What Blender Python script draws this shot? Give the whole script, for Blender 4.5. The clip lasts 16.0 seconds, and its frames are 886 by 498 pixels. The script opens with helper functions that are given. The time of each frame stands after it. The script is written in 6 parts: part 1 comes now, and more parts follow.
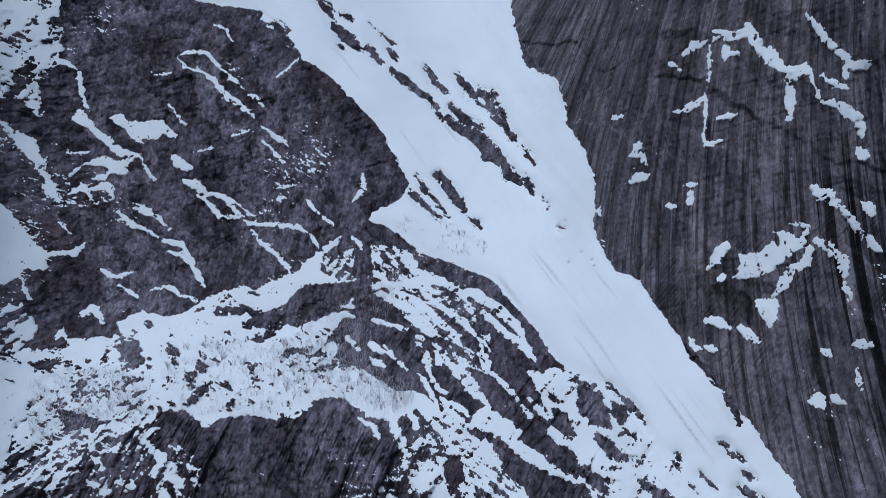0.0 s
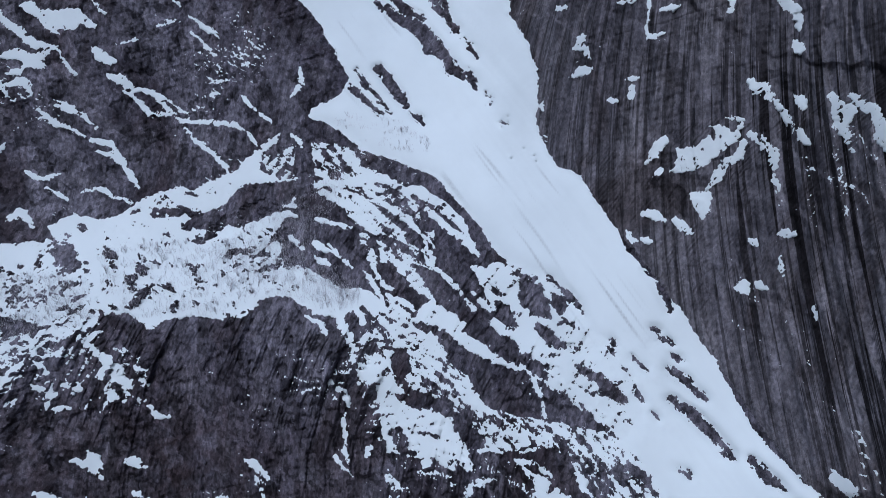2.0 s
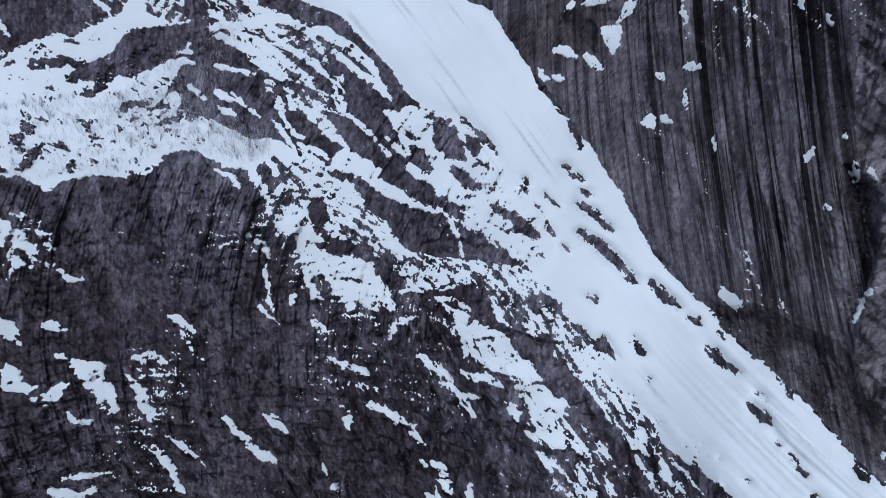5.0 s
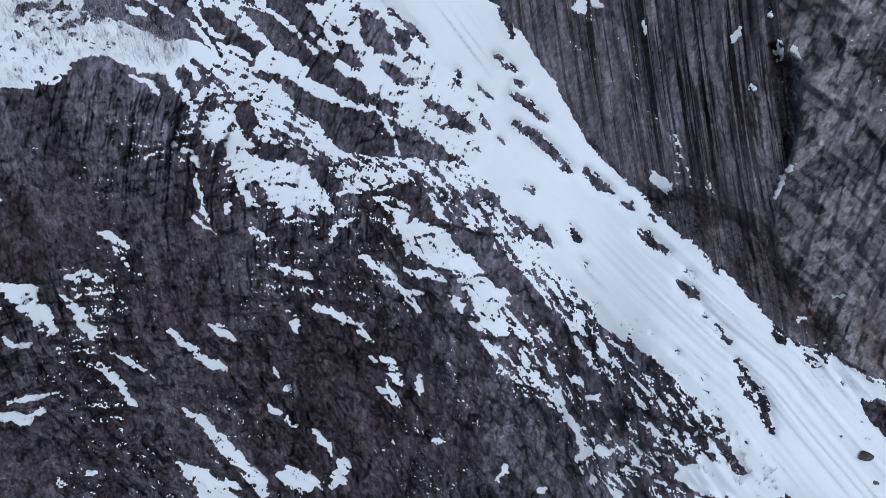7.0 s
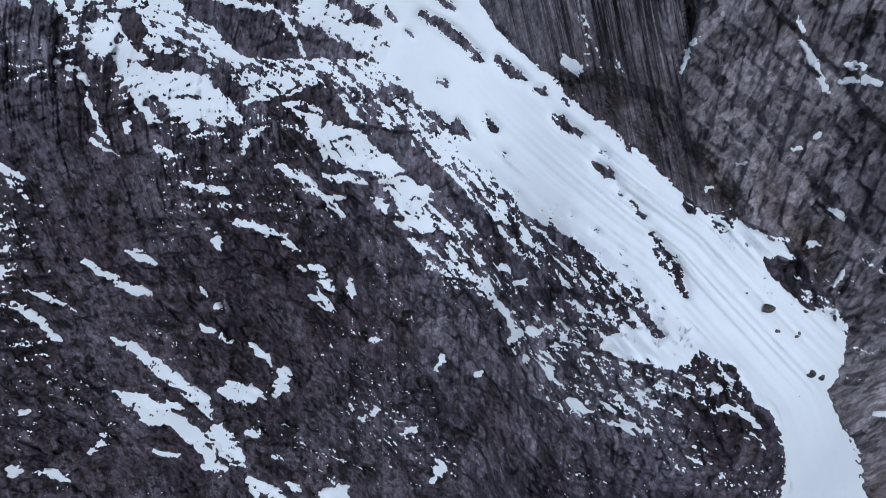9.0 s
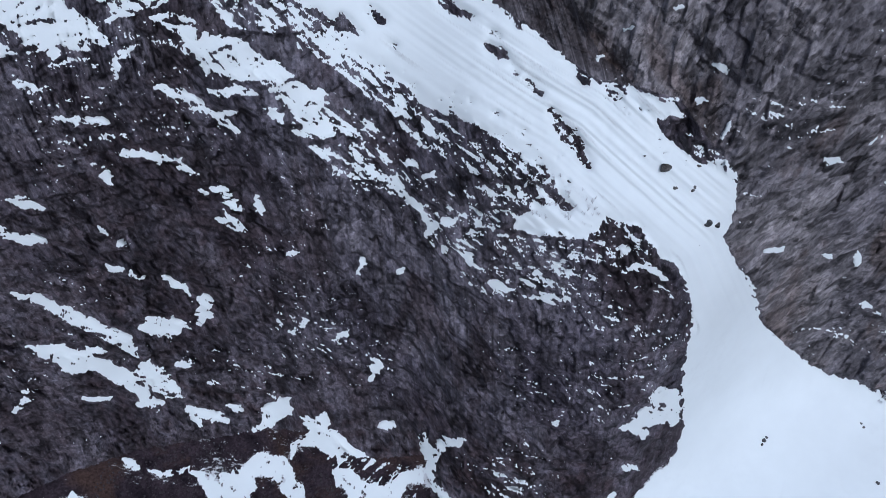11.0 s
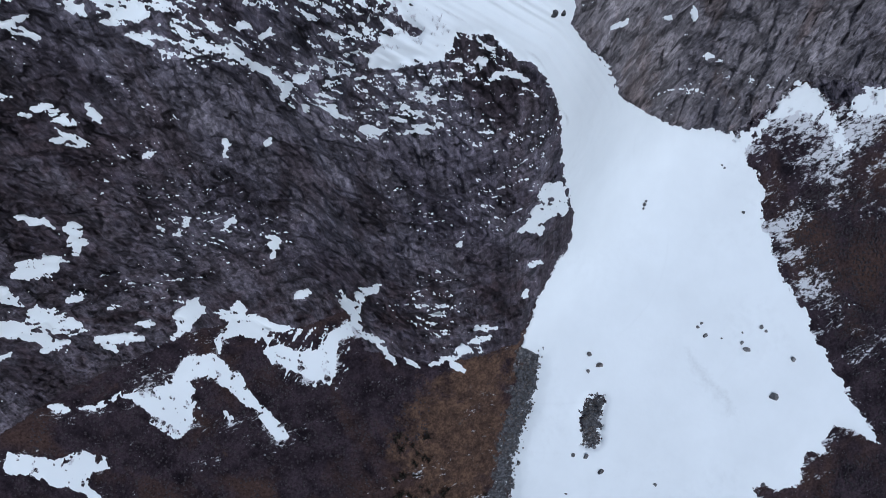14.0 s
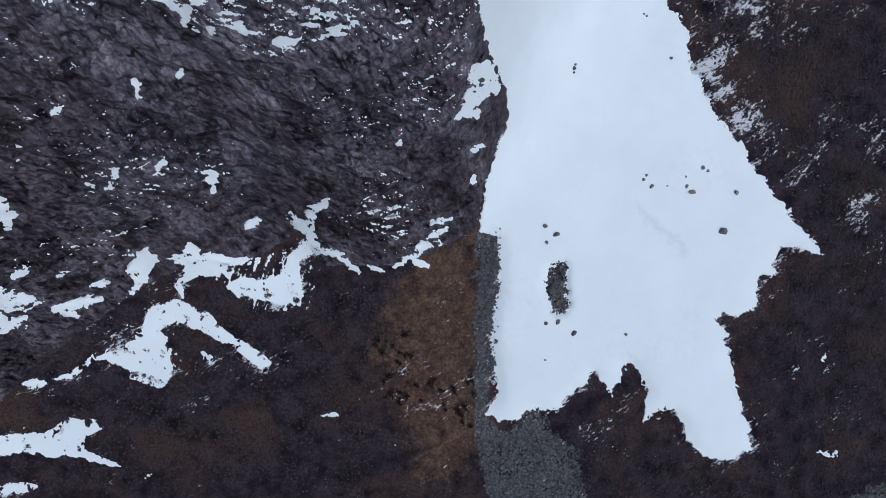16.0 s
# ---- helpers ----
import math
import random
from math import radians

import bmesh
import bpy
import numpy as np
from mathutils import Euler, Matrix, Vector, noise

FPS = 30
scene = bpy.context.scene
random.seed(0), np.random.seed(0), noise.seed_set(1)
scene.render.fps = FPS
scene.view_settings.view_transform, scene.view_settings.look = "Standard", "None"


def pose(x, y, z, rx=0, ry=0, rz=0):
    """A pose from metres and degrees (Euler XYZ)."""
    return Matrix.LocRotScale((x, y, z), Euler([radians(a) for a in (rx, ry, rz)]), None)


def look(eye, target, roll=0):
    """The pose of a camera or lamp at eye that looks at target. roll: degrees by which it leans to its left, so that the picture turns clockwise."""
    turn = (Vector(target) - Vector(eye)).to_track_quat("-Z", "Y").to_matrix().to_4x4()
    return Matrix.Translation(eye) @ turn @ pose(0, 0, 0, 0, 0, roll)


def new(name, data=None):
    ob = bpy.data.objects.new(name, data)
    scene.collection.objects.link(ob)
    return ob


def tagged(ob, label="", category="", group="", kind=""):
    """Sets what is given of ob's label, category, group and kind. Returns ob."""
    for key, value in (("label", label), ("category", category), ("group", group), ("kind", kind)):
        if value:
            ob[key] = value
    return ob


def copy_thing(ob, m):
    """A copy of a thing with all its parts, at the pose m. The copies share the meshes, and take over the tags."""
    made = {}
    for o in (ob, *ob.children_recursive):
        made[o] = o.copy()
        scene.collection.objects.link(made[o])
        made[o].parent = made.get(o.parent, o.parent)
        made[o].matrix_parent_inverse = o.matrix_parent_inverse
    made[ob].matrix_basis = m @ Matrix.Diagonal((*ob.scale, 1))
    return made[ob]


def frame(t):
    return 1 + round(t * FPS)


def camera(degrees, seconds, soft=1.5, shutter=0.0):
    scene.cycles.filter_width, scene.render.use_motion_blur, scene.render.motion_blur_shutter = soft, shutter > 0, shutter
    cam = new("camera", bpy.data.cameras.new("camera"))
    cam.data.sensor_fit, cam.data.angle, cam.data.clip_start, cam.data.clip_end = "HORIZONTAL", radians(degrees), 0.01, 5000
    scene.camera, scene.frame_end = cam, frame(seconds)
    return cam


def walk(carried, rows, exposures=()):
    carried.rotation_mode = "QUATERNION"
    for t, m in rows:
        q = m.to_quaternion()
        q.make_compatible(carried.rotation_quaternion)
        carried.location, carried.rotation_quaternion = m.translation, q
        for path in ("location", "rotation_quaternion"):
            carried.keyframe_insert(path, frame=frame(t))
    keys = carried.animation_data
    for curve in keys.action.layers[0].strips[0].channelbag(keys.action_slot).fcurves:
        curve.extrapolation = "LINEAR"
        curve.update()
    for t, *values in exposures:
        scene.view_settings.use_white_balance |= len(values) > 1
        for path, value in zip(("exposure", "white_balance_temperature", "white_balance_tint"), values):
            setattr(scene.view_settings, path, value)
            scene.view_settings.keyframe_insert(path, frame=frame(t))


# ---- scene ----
# A gully between two rock walls, an avalanche cone below it, seen from one hover point
# that only turns. Bearings and depressions below are taken from that point.
H = 180.0
cam = camera(65.03, 16.0, soft=0.8)
PATH = [(0, 0.00, -6.50, 0.00), (0.5, -1.28, -8.63, -0.02), (1, -2.37, -10.72, 0.01), (1.5, -3.53, -12.81, -0.03), (2, -4.71, -14.95, -0.02), (2.5, -5.93, -17.12, 0.01), (3, -7.15, -19.22, -0.02), (3.5, -8.35, -21.30, -0.07), (4, -9.54, -23.47, -0.06), (6.5, -16.43, -33.91, -0.20), (7, -17.99, -36.07, -0.26), (7.5, -19.55, -38.11, -0.22), (8, -21.17, -40.12, -0.23), (8.5, -23.14, -42.22, -0.28), (9, -26.23, -44.42, -0.31), (11.5, -39.99, -55.03, -0.17), (12, -43.17, -57.09, -0.21), (12.5, -46.19, -59.18, -0.18), (13, -49.36, -61.33, -0.12), (13.5, -52.57, -63.59, -0.14), (14, -55.66, -65.82, -0.08), (14.5, -58.78, -67.96, -0.01), (15, -61.83, -70.07, 0.00), (15.5, -64.69, -72.16, 0.01), (16, -67.52, -74.32, 0.01)]
walk(cam, [(t, pose(0, 0, H, 90 + p, 0, y) @ pose(0, 0, 0, 0, 0, r)) for t, y, p, r in PATH],
     exposures=((0.0, -0.47, 5110, 9.0), (7.0, -0.29, 5280, 9.5), (12.0, -0.25, 5300, 9.5), (16.0, -0.30, 5350, 8.0)))

# ---- world and light: an even, overcast winter sky ----
world = bpy.data.worlds.new("overcast_sky")
scene.world = world
world.use_nodes = True
wn = world.node_tree.nodes
sky = wn.new("ShaderNodeTexSky")
sky.sky_type, sky.sun_disc = "NISHITA", False
sky.sun_elevation, sky.sun_rotation = radians(50), radians(206)
sky.air_density, sky.dust_density, sky.ozone_density = 1.0, 4.0, 1.0
wn["Background"].inputs["Strength"].default_value = 0.075
world.node_tree.links.new(sky.outputs["Color"], wn["Background"].inputs["Color"])
sun = new("sun", bpy.data.lights.new("sun", "SUN"))
sun.data.energy, sun.data.angle, sun.data.color = 1.9, radians(20), (1.0, 0.96, 0.92)
sun.matrix_world = look((-34, -70, 92), (0, 0, 0))


# ---- materials ----
def grow(mat):
    nt = mat.node_tree

    def node(kind, **links):
        n = nt.nodes.new("ShaderNode" + kind)
        for key, value in links.items():
            s = n.inputs[int(key[1:])] if key[0] == "i" and key[1:].isdigit() else n.inputs[key.replace("_", " ")]
            if isinstance(value, bpy.types.NodeSocket):
                nt.links.new(value, s)
            else:
                s.default_value = value
        return n
    return node


def material(name):
    m = bpy.data.materials.new(name)
    m.use_nodes = True
    return m, grow(m), m.node_tree.nodes["Principled BSDF"], m.node_tree.links


def times(node, vec, x, y, z):
    n = node("VectorMath", i0=vec, i1=(x, y, z))
    n.operation = "MULTIPLY"
    return n.outputs[0]


def speck(node, vec, scale, detail=4.0, rough=0.6, warp=0.0):
    return node("TexNoise", Vector=vec, Scale=scale, Detail=detail, Roughness=rough, Distortion=warp).outputs["Fac"]


def span(node, value, a, b, c=0.0, d=1.0):
    return node("MapRange", Value=value, From_Min=a, From_Max=b, To_Min=c, To_Max=d).outputs["Result"]


def blend(node, fac, a, b):
    n = node("Mix", i0=fac)
    n.data_type = "RGBA"
    for i, v in ((6, a), (7, b)):
        if isinstance(v, bpy.types.NodeSocket):
            n.id_data.links.new(v, n.inputs[i])
        else:
            n.inputs[i].default_value = (*v, 1)
    return n.outputs[2]


def maths(node, op, a, b=0.0):
    n = node("Math", i0=a, i1=b)
    n.operation = op
    return n.outputs[0]


def rock_material(name, dark, mid, pale, stain_shade, streak, slant=0.7, fibre=0.12, long=0.75, facets=1.0):
    """Weathered gneiss: slabs of two greys, water streaks that run down the fall line, rusty and brown stains, recess
    shade painted in.
    """
    m, node, out, links = material(name)
    p = node("NewGeometry").outputs["Position"]
    arc = node("Attribute")
    arc.attribute_name = "arc"
    height = node("SeparateXYZ", Vector=p).outputs[2]
    way = arc.outputs["Fac"]
    down = node("CombineXYZ", X=way, Y=maths(node, "MULTIPLY", height, 0.022)).outputs[0]
    wave = node("TexNoise", Vector=p, Scale=0.16, Detail=4.0)
    wavy = times(node, wave.outputs["Color"], 7, 7, 7)
    grainway = node("CombineXYZ", X=maths(node, "ADD", way, maths(node, "MULTIPLY", height, slant)), Y=maths(node, "MULTIPLY", height, 0.42)).outputs[0]
    grainway = node("VectorMath", i0=grainway, i1=wavy).outputs[0]
    slab = span(node, speck(node, grainway, 0.055, 6, 0.62, 0.4), 0.40, 0.60)
    c = blend(node, slab, dark, mid)
    gloom = span(node, speck(node, grainway, 0.09, 6, 0.6, 0.8), 0.50, 0.58, 0.0, 0.45 * (1 - 0.8 * streak))
    c = blend(node, gloom, c, tuple(v * 0.62 for v in dark))
    patch = span(node, speck(node, grainway, 0.2, 6, 0.68, 0.5), 0.50, 0.66)
    light = node("Attribute")
    light.attribute_name = "pale"
    patch = maths(node, "ADD", maths(node, "MULTIPLY", patch, 0.38), maths(node, "MULTIPLY", light.outputs["Fac"], 0.45))
    c = blend(node, patch, c, pale)
    rust_shade = span(node, speck(node, times(node, p, 1, 1, 0.5), 0.055, 6, 0.66, 0.7), 0.51, 0.60)
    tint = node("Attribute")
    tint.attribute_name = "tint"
    rust_shade = maths(node, "MULTIPLY", rust_shade, 0.62)
    # the tint mask brings stains and also the painted shade of recesses
    rust_shade = maths(node, "MAXIMUM", rust_shade, maths(node, "MULTIPLY", tint.outputs["Fac"], span(node, speck(node, p, 0.25, 5, 0.65), 0.32, 0.6)))
    c = blend(node, rust_shade, c, stain_shade)
    run = speck(node, down, 0.34, 5, 0.62, 0.03)
    soak = node("Attribute")
    soak.attribute_name = "wet"
    where = span(node, soak.outputs["Fac"], 0, 1, 0.40, 1.0)
    wet = maths(node, "MULTIPLY", span(node, run, 0.525, 0.54), maths(node, "MULTIPLY", where, streak))
    wet = maths(node, "MULTIPLY", wet, span(node, light.outputs["Fac"], 0, 1, 1, 0.35))
    c = blend(node, wet, c, (0.014, 0.012, 0.014))
    thin = speck(node, down, 1.2, 4, 0.6, 0.05)
    c = blend(node, maths(node, "MULTIPLY", span(node, thin, 0.55, 0.58), maths(node, "MULTIPLY", span(node, where, 0, 1, 0.5, 1.0), 0.85 * streak)), c, (0.02, 0.018, 0.02))
    comb = node("CombineXYZ", X=maths(node, "ADD", way, maths(node, "MULTIPLY", height, 0.25 * slant)), Y=maths(node, "MULTIPLY", height, 0.16)).outputs[0]
    comb = node("VectorMath", i0=comb, i1=times(node, wave.outputs["Color"], 2.5, 2.5, 2.5)).outputs[0]
    lines = span(node, speck(node, comb, 0.85, 5, 0.72), 0.33, 0.67, 1 - fibre, 1 + fibre)
    grain = span(node, speck(node, times(node, p, 1, 1, 0.68), 1.7, 5, 0.74), 0.30, 0.70, 0.50, 1.50)
    grain = maths(node, "MULTIPLY", grain, lines)
    g = node("MixRGB", i0=1.0, i1=c)
    g.blend_type = "MULTIPLY"
    links.new(grain, g.inputs[2])
    rub = times(node, node("TexNoise", Vector=p, Scale=0.9, Detail=3.0, Roughness=0.6).outputs["Color"], 0.35, 0.35, 0.35)
    jointway = node("CombineXYZ", X=maths(node, "ADD", way, maths(node, "MULTIPLY", height, slant)), Y=maths(node, "MULTIPLY", maths(node, "SUBTRACT", height, maths(node, "MULTIPLY", way, 0.4)), long)).outputs[0]
    jointway = node("VectorMath", i0=jointway, i1=rub).outputs[0]
    turn = node("NewGeometry").outputs["Normal"]
    tones = 1.0
    for scale, tip, contrast in ((0.30, 0.50, 0.26), (0.80, 0.55, 0.30), (1.8, 0.50, 0.30)):
        facet = node("TexVoronoi", Vector=jointway, Scale=scale)
        facet.voronoi_dimensions, facet.distance = "2D", "MANHATTAN"
        off = node("VectorMath", i0=facet.outputs["Color"], i1=(0.5, 0.5, 0.5))
        off.operation = "SUBTRACT"
        turn = node("VectorMath", i0=turn, i1=times(node, off.outputs[0], *(3 * (tip * facets,)))).outputs[0]
        shade = node("SeparateColor", Color=facet.outputs["Color"]).outputs[2]
        tones = maths(node, "MULTIPLY", tones, span(node, shade, 0.0, 1.0, 1 - contrast * facets, 1 + contrast * facets))
    turn = node("VectorMath", i0=turn)
    turn.operation = "NORMALIZE"
    line = maths(node, "ABSOLUTE", maths(node, "SUBTRACT", speck(node, jointway, 0.45, 4, 0.6, 0.2), 0.5))
    there = span(node, speck(node, p, 0.16, 4, 0.6), 0.47, 0.60, 0.0, 0.6 - 0.2 * streak)
    line = maths(node, "SUBTRACT", 1.0, maths(node, "MULTIPLY", span(node, line, 0.004, 0.014, 1.0, 0.0), there))
    g2 = node("MixRGB", i0=1.0, i1=g.outputs[0])
    g2.blend_type = "MULTIPLY"
    links.new(maths(node, "MULTIPLY", line, tones), g2.inputs[2])
    links.new(g2.outputs[0], out.inputs["Base Color"])
    out.inputs["Roughness"].default_value = 0.85
    out.inputs["Specular IOR Level"].default_value = 0.12
    b = node("Bump", Strength=0.6, Distance=0.4, Height=speck(node, times(node, p, 1, 1, 0.68), 1.9, 6, 0.72, 0.3), Normal=turn.outputs[0])
    links.new(b.outputs[0], out.inputs["Normal"])
    return m


def snow_material(name, tone):
    """Old, wind-worked snow, a little grey where it is gritty and where wall shade is painted in."""
    m, node, out, links = material(name)
    p = node("NewGeometry").outputs["Position"]
    dirt_shade = node("Attribute")
    dirt_shade.attribute_name = "dirt_shade"
    soft = span(node, speck(node, p, 0.06, 4, 0.6), 0.35, 0.7)
    c = blend(node, soft, tone, tuple(v * 0.93 for v in tone))
    greying = span(node, speck(node, p, 1.8, 5, 0.7), 0.45, 0.7)
    greying = maths(node, "MULTIPLY", dirt_shade.outputs["Fac"], span(node, greying, 0, 1, 0.45, 1.0))
    c = blend(node, greying, c, (0.22, 0.22, 0.225))
    links.new(c, out.inputs["Base Color"])
    out.inputs["Roughness"].default_value = 0.7
    out.inputs["Specular IOR Level"].default_value = 0.15
    lean = node("Attribute")
    lean.attribute_name = "lean"
    own = times(node, node("NewGeometry").outputs["Normal"], 0.3, 0.3, 0.3)
    way = node("VectorMath", i0=own, i1=times(node, lean.outputs["Vector"], 0.7, 0.7, 0.7)).outputs[0]
    way = node("VectorMath", i0=way)
    way.operation = "NORMALIZE"
    b = node("Bump", Strength=0.25, Distance=0.15, Height=speck(node, p, 0.9, 5, 0.6), Normal=way.outputs[0])
    links.new(b.outputs[0], out.inputs["Normal"])
    return m


TILT, UPHILL = 24.0, radians(55)


def ground_material(name):
    """Dead heather and leafless scrub, with straw-coloured grass and grey scree where the masks say so."""
    m, node, out, links = material(name)
    p = node("NewGeometry").outputs["Position"]
    heath = blend(node, span(node, speck(node, p, 0.22, 5, 0.65), 0.35, 0.65), (0.0115, 0.0085, 0.0118), (0.047, 0.0345, 0.0430))
    heath = blend(node, span(node, speck(node, p, 0.06, 4, 0.6, 0.5), 0.5, 0.68), heath, (0.058, 0.036, 0.031))
    masks = {}
    for key in ("grass", "gravel", "frost"):
        a = node("Attribute")
        a.attribute_name = key
        masks[key] = a.outputs["Fac"]
    straw = blend(node, span(node, speck(node, p, 0.45, 5, 0.7), 0.38, 0.66), (0.055, 0.035, 0.027), (0.130, 0.081, 0.055))
    edge = span(node, maths(node, "ADD", masks["grass"], maths(node, "MULTIPLY", maths(node, "SUBTRACT", speck(node, p, 0.14, 6, 0.75), 0.5), 3.2)), 0.40, 0.85)
    c = blend(node, edge, heath, straw)
    stones = node("TexVoronoi", Vector=p, Scale=1.7)
    scree = blend(node, stones.outputs["Distance"], (0.15, 0.155, 0.165), (0.035, 0.036, 0.04))
    scree = blend(node, span(node, speck(node, p, 1.1, 4, 0.7), 0.42, 0.7), scree, (0.06, 0.055, 0.055))
    edge = span(node, maths(node, "ADD", masks["gravel"], maths(node, "MULTIPLY", maths(node, "SUBTRACT", speck(node, p, 0.5, 5, 0.75), 0.5), 3.0)), 0.4, 0.65)
    c = blend(node, edge, c, scree)
    grain = span(node, speck(node, p, 1.5, 6, 0.78), 0.28, 0.72, 0.25, 1.8)
    g = node("MixRGB", i0=1.0, i1=c)
    g.blend_type = "MULTIPLY"
    links.new(grain, g.inputs[2])
    turned = node("VectorRotate", Vector=p, Angle=-UPHILL)
    fall = times(node, turned.outputs[0], 1, 0.45, 0.45)
    fleck = maths(node, "MULTIPLY", maths(node, "SUBTRACT", speck(node, fall, 1.5, 6, 0.75, 0.3), 0.5), 2.4)
    drift = maths(node, "MULTIPLY", maths(node, "SUBTRACT", speck(node, fall, 0.16, 5, 0.65, 0.4), 0.5), 2.6)
    lying = span(node, maths(node, "ADD", masks["frost"], maths(node, "ADD", fleck, drift)), 0.50, 0.72, 0.0, 0.85)
    g = node("Mix", i0=lying, i6=g.outputs[0], i7=(0.78, 0.80, 0.83, 1))
    g.data_type = "RGBA"
    links.new(g.outputs[2], out.inputs["Base Color"])
    out.inputs["Roughness"].default_value = 0.95
    out.inputs["Specular IOR Level"].default_value = 0.1
    b = node("Bump", Strength=1.0, Distance=0.5, Height=speck(node, p, 1.6, 6, 0.75))
    links.new(b.outputs[0], out.inputs["Normal"])
    return m


ROCK_LEFT = rock_material("dark_gneiss", (0.058, 0.051, 0.066), (0.136, 0.126, 0.152), (0.226, 0.209, 0.234), (0.046, 0.033, 0.037), 0.5, 0.35, 0.10, 0.80)
ROCK_RIGHT = rock_material("streaked_gneiss", (0.106, 0.098, 0.114), (0.160, 0.149, 0.166), (0.226, 0.208, 0.222), (0.052, 0.041, 0.042), 1.0, 0.0, 0.20, 0.16, 0.55)
ROCK_TOWER = rock_material("pale_gneiss", (0.112, 0.104, 0.117), (0.196, 0.182, 0.194), (0.276, 0.254, 0.260), (0.104, 0.077, 0.070), 0.2, 0.10, 0.05, 0.72, 1.0)
SNOW = snow_material("snow", (0.792, 0.838, 0.853))
GROUND_MAT = ground_material("heath")

# ---- the lie of the land, in degrees along (u) and across (v) the sweep from the gully's head to the cone's foot ----
E1 = Vector((-0.00000, 0.99357, -0.11320))
E2 = Vector((0.25550, -0.10945, -0.96059))
E3 = Vector((-0.96681, -0.02892, -0.25386))
GULLY_TOP = [(-25.58, 14.20), (-23.52, 12.91), (-22.64, 11.11), (-21.69, 8.40), (-21.07, 9.27), (-18.91, 7.09), (-17.53, 6.85), (-16.01, 5.26), (-13.40, 3.94), (-10.95, 2.52), (-9.94, 2.23), (-7.97, 1.91), (-5.91, 1.27), (-4.85, 2.17), (-4.44, 4.77), (-3.89, 5.40), (-2.74, 3.80), (-1.08, 2.07), (-0.15, 1.84), (1.02, -0.02), (3.11, -2.83), (5.28, -4.16), (7.71, -5.40), (9.67, -6.03), (11.21, -6.53), (12.26, -7.85), (14.65, -10.77), (16.31, -16.80), (11.99, -16.25), (8.09, -14.98), (6.52, -14.53), (5.38, -13.03), (2.79, -12.35), (1.54, -12.22), (-2.71, -13.37), (-5.21, -12.95), (-7.06, -12.24), (-9.11, -12.47), (-11.03, -12.21), (-12.60, -10.07), (-15.23, -9.97), (-17.83, -10.08), (-19.55, -10.00)]
GULLY_LOW = [(9.39, -13.71), (7.88, -8.18), (12.03, -6.99), (14.10, -10.10), (16.39, -11.09), (18.30, -11.22), (20.81, -12.82), (23.60, -13.80), (26.38, -13.33), (28.55, -11.15), (28.48, -11.45), (30.12, -12.27), (32.43, -12.81), (34.55, -12.90), (37.49, -13.62), (39.99, -14.50), (42.47, -15.34), (45.25, -15.73), (44.82, -15.85), (48.32, -17.82), (51.86, -18.88), (54.96, -20.10), (57.41, -19.56), (56.98, -15.65), (57.43, -14.92), (61.53, -18.34), (61.88, -21.16), (64.41, -22.38), (66.30, -21.99), (69.15, -22.26), (71.64, -21.46), (74.00, -19.15), (76.96, -23.22), (73.01, -25.29), (69.99, -26.12), (68.90, -28.13), (66.89, -30.08), (63.75, -29.10), (60.57, -28.42), (58.12, -29.04), (59.78, -30.33), (58.28, -31.04), (55.61, -29.62), (53.26, -28.14), (52.08, -27.36), (44.77, -25.84), (41.27, -24.67), (37.52, -23.16), (33.87, -22.18), (32.06, -21.19), (28.94, -20.61), (24.28, -20.01), (19.38, -18.86), (17.14, -18.15), (12.99, -16.11)]
FAN = [(76.05, -24.04), (73.04, -19.97), (72.93, -20.22), (75.50, -16.42), (78.19, -13.89), (79.15, -11.79), (79.26, -7.32), (79.77, -3.77), (80.06, -2.33), (81.73, -2.65), (82.91, 1.04), (83.97, 5.56), (85.99, 9.16), (85.75, 11.39), (87.94, 11.34), (89.34, 9.28), (90.41, 9.56), (92.50, 6.22), (92.35, 4.76), (94.42, 6.38), (94.72, 3.10), (97.02, 4.75), (97.43, 7.68), (98.99, 5.08), (101.09, 7.66), (103.99, 7.58), (105.07, 5.77), (103.81, 3.69), (101.36, -0.23), (99.90, -2.32), (101.88, -3.61), (101.74, -6.25), (102.69, -6.67), (101.77, -8.85), (105.23, -9.09), (102.17, -11.25), (98.85, -13.78), (95.23, -16.72), (91.31, -20.00), (89.68, -22.86), (86.27, -23.82), (82.88, -23.62), (79.42, -23.34), (76.64, -23.53), (73.36, -25.33)]
GROUND = [(47.94, 26.40), (49.49, 21.85), (51.68, 17.51), (54.60, 13.41), (56.47, 10.44), (59.07, 8.02), (62.01, 7.51), (64.69, 4.68), (66.59, 2.07), (69.38, 4.47), (74.13, 2.76), (77.59, 0.02), (79.57, -2.69), (79.10, -6.94), (79.00, -12.21), (77.27, -16.99), (79.42, -23.34), (82.88, -23.62), (86.85, -25.39), (87.63, -27.43), (88.79, -30.33), (90.59, -29.65), (92.92, -29.54), (93.77, -31.17), (97.21, -32.60), (104.71, -32.71), (119.59, -15.91), (120.79, 3.73), (90.86, 25.49), (50.28, 32.47)]
LEDGE = [(-1.08, 35.17), (-2.17, 32.98), (-1.91, 30.95), (-1.52, 28.49), (-0.96, 25.36), (-0.40, 22.06), (-1.91, 17.43), (-1.39, 12.17), (-2.68, 8.09), (0.61, 8.39), (4.06, 9.82), (7.21, 8.72), (10.57, 4.85), (12.21, 3.86), (12.16, 7.57), (9.83, 11.18), (10.00, 14.82), (9.05, 19.82), (7.32, 24.03), (5.18, 25.62), (6.25, 28.09), (7.98, 31.23), (6.71, 33.45), (10.51, 36.73)]
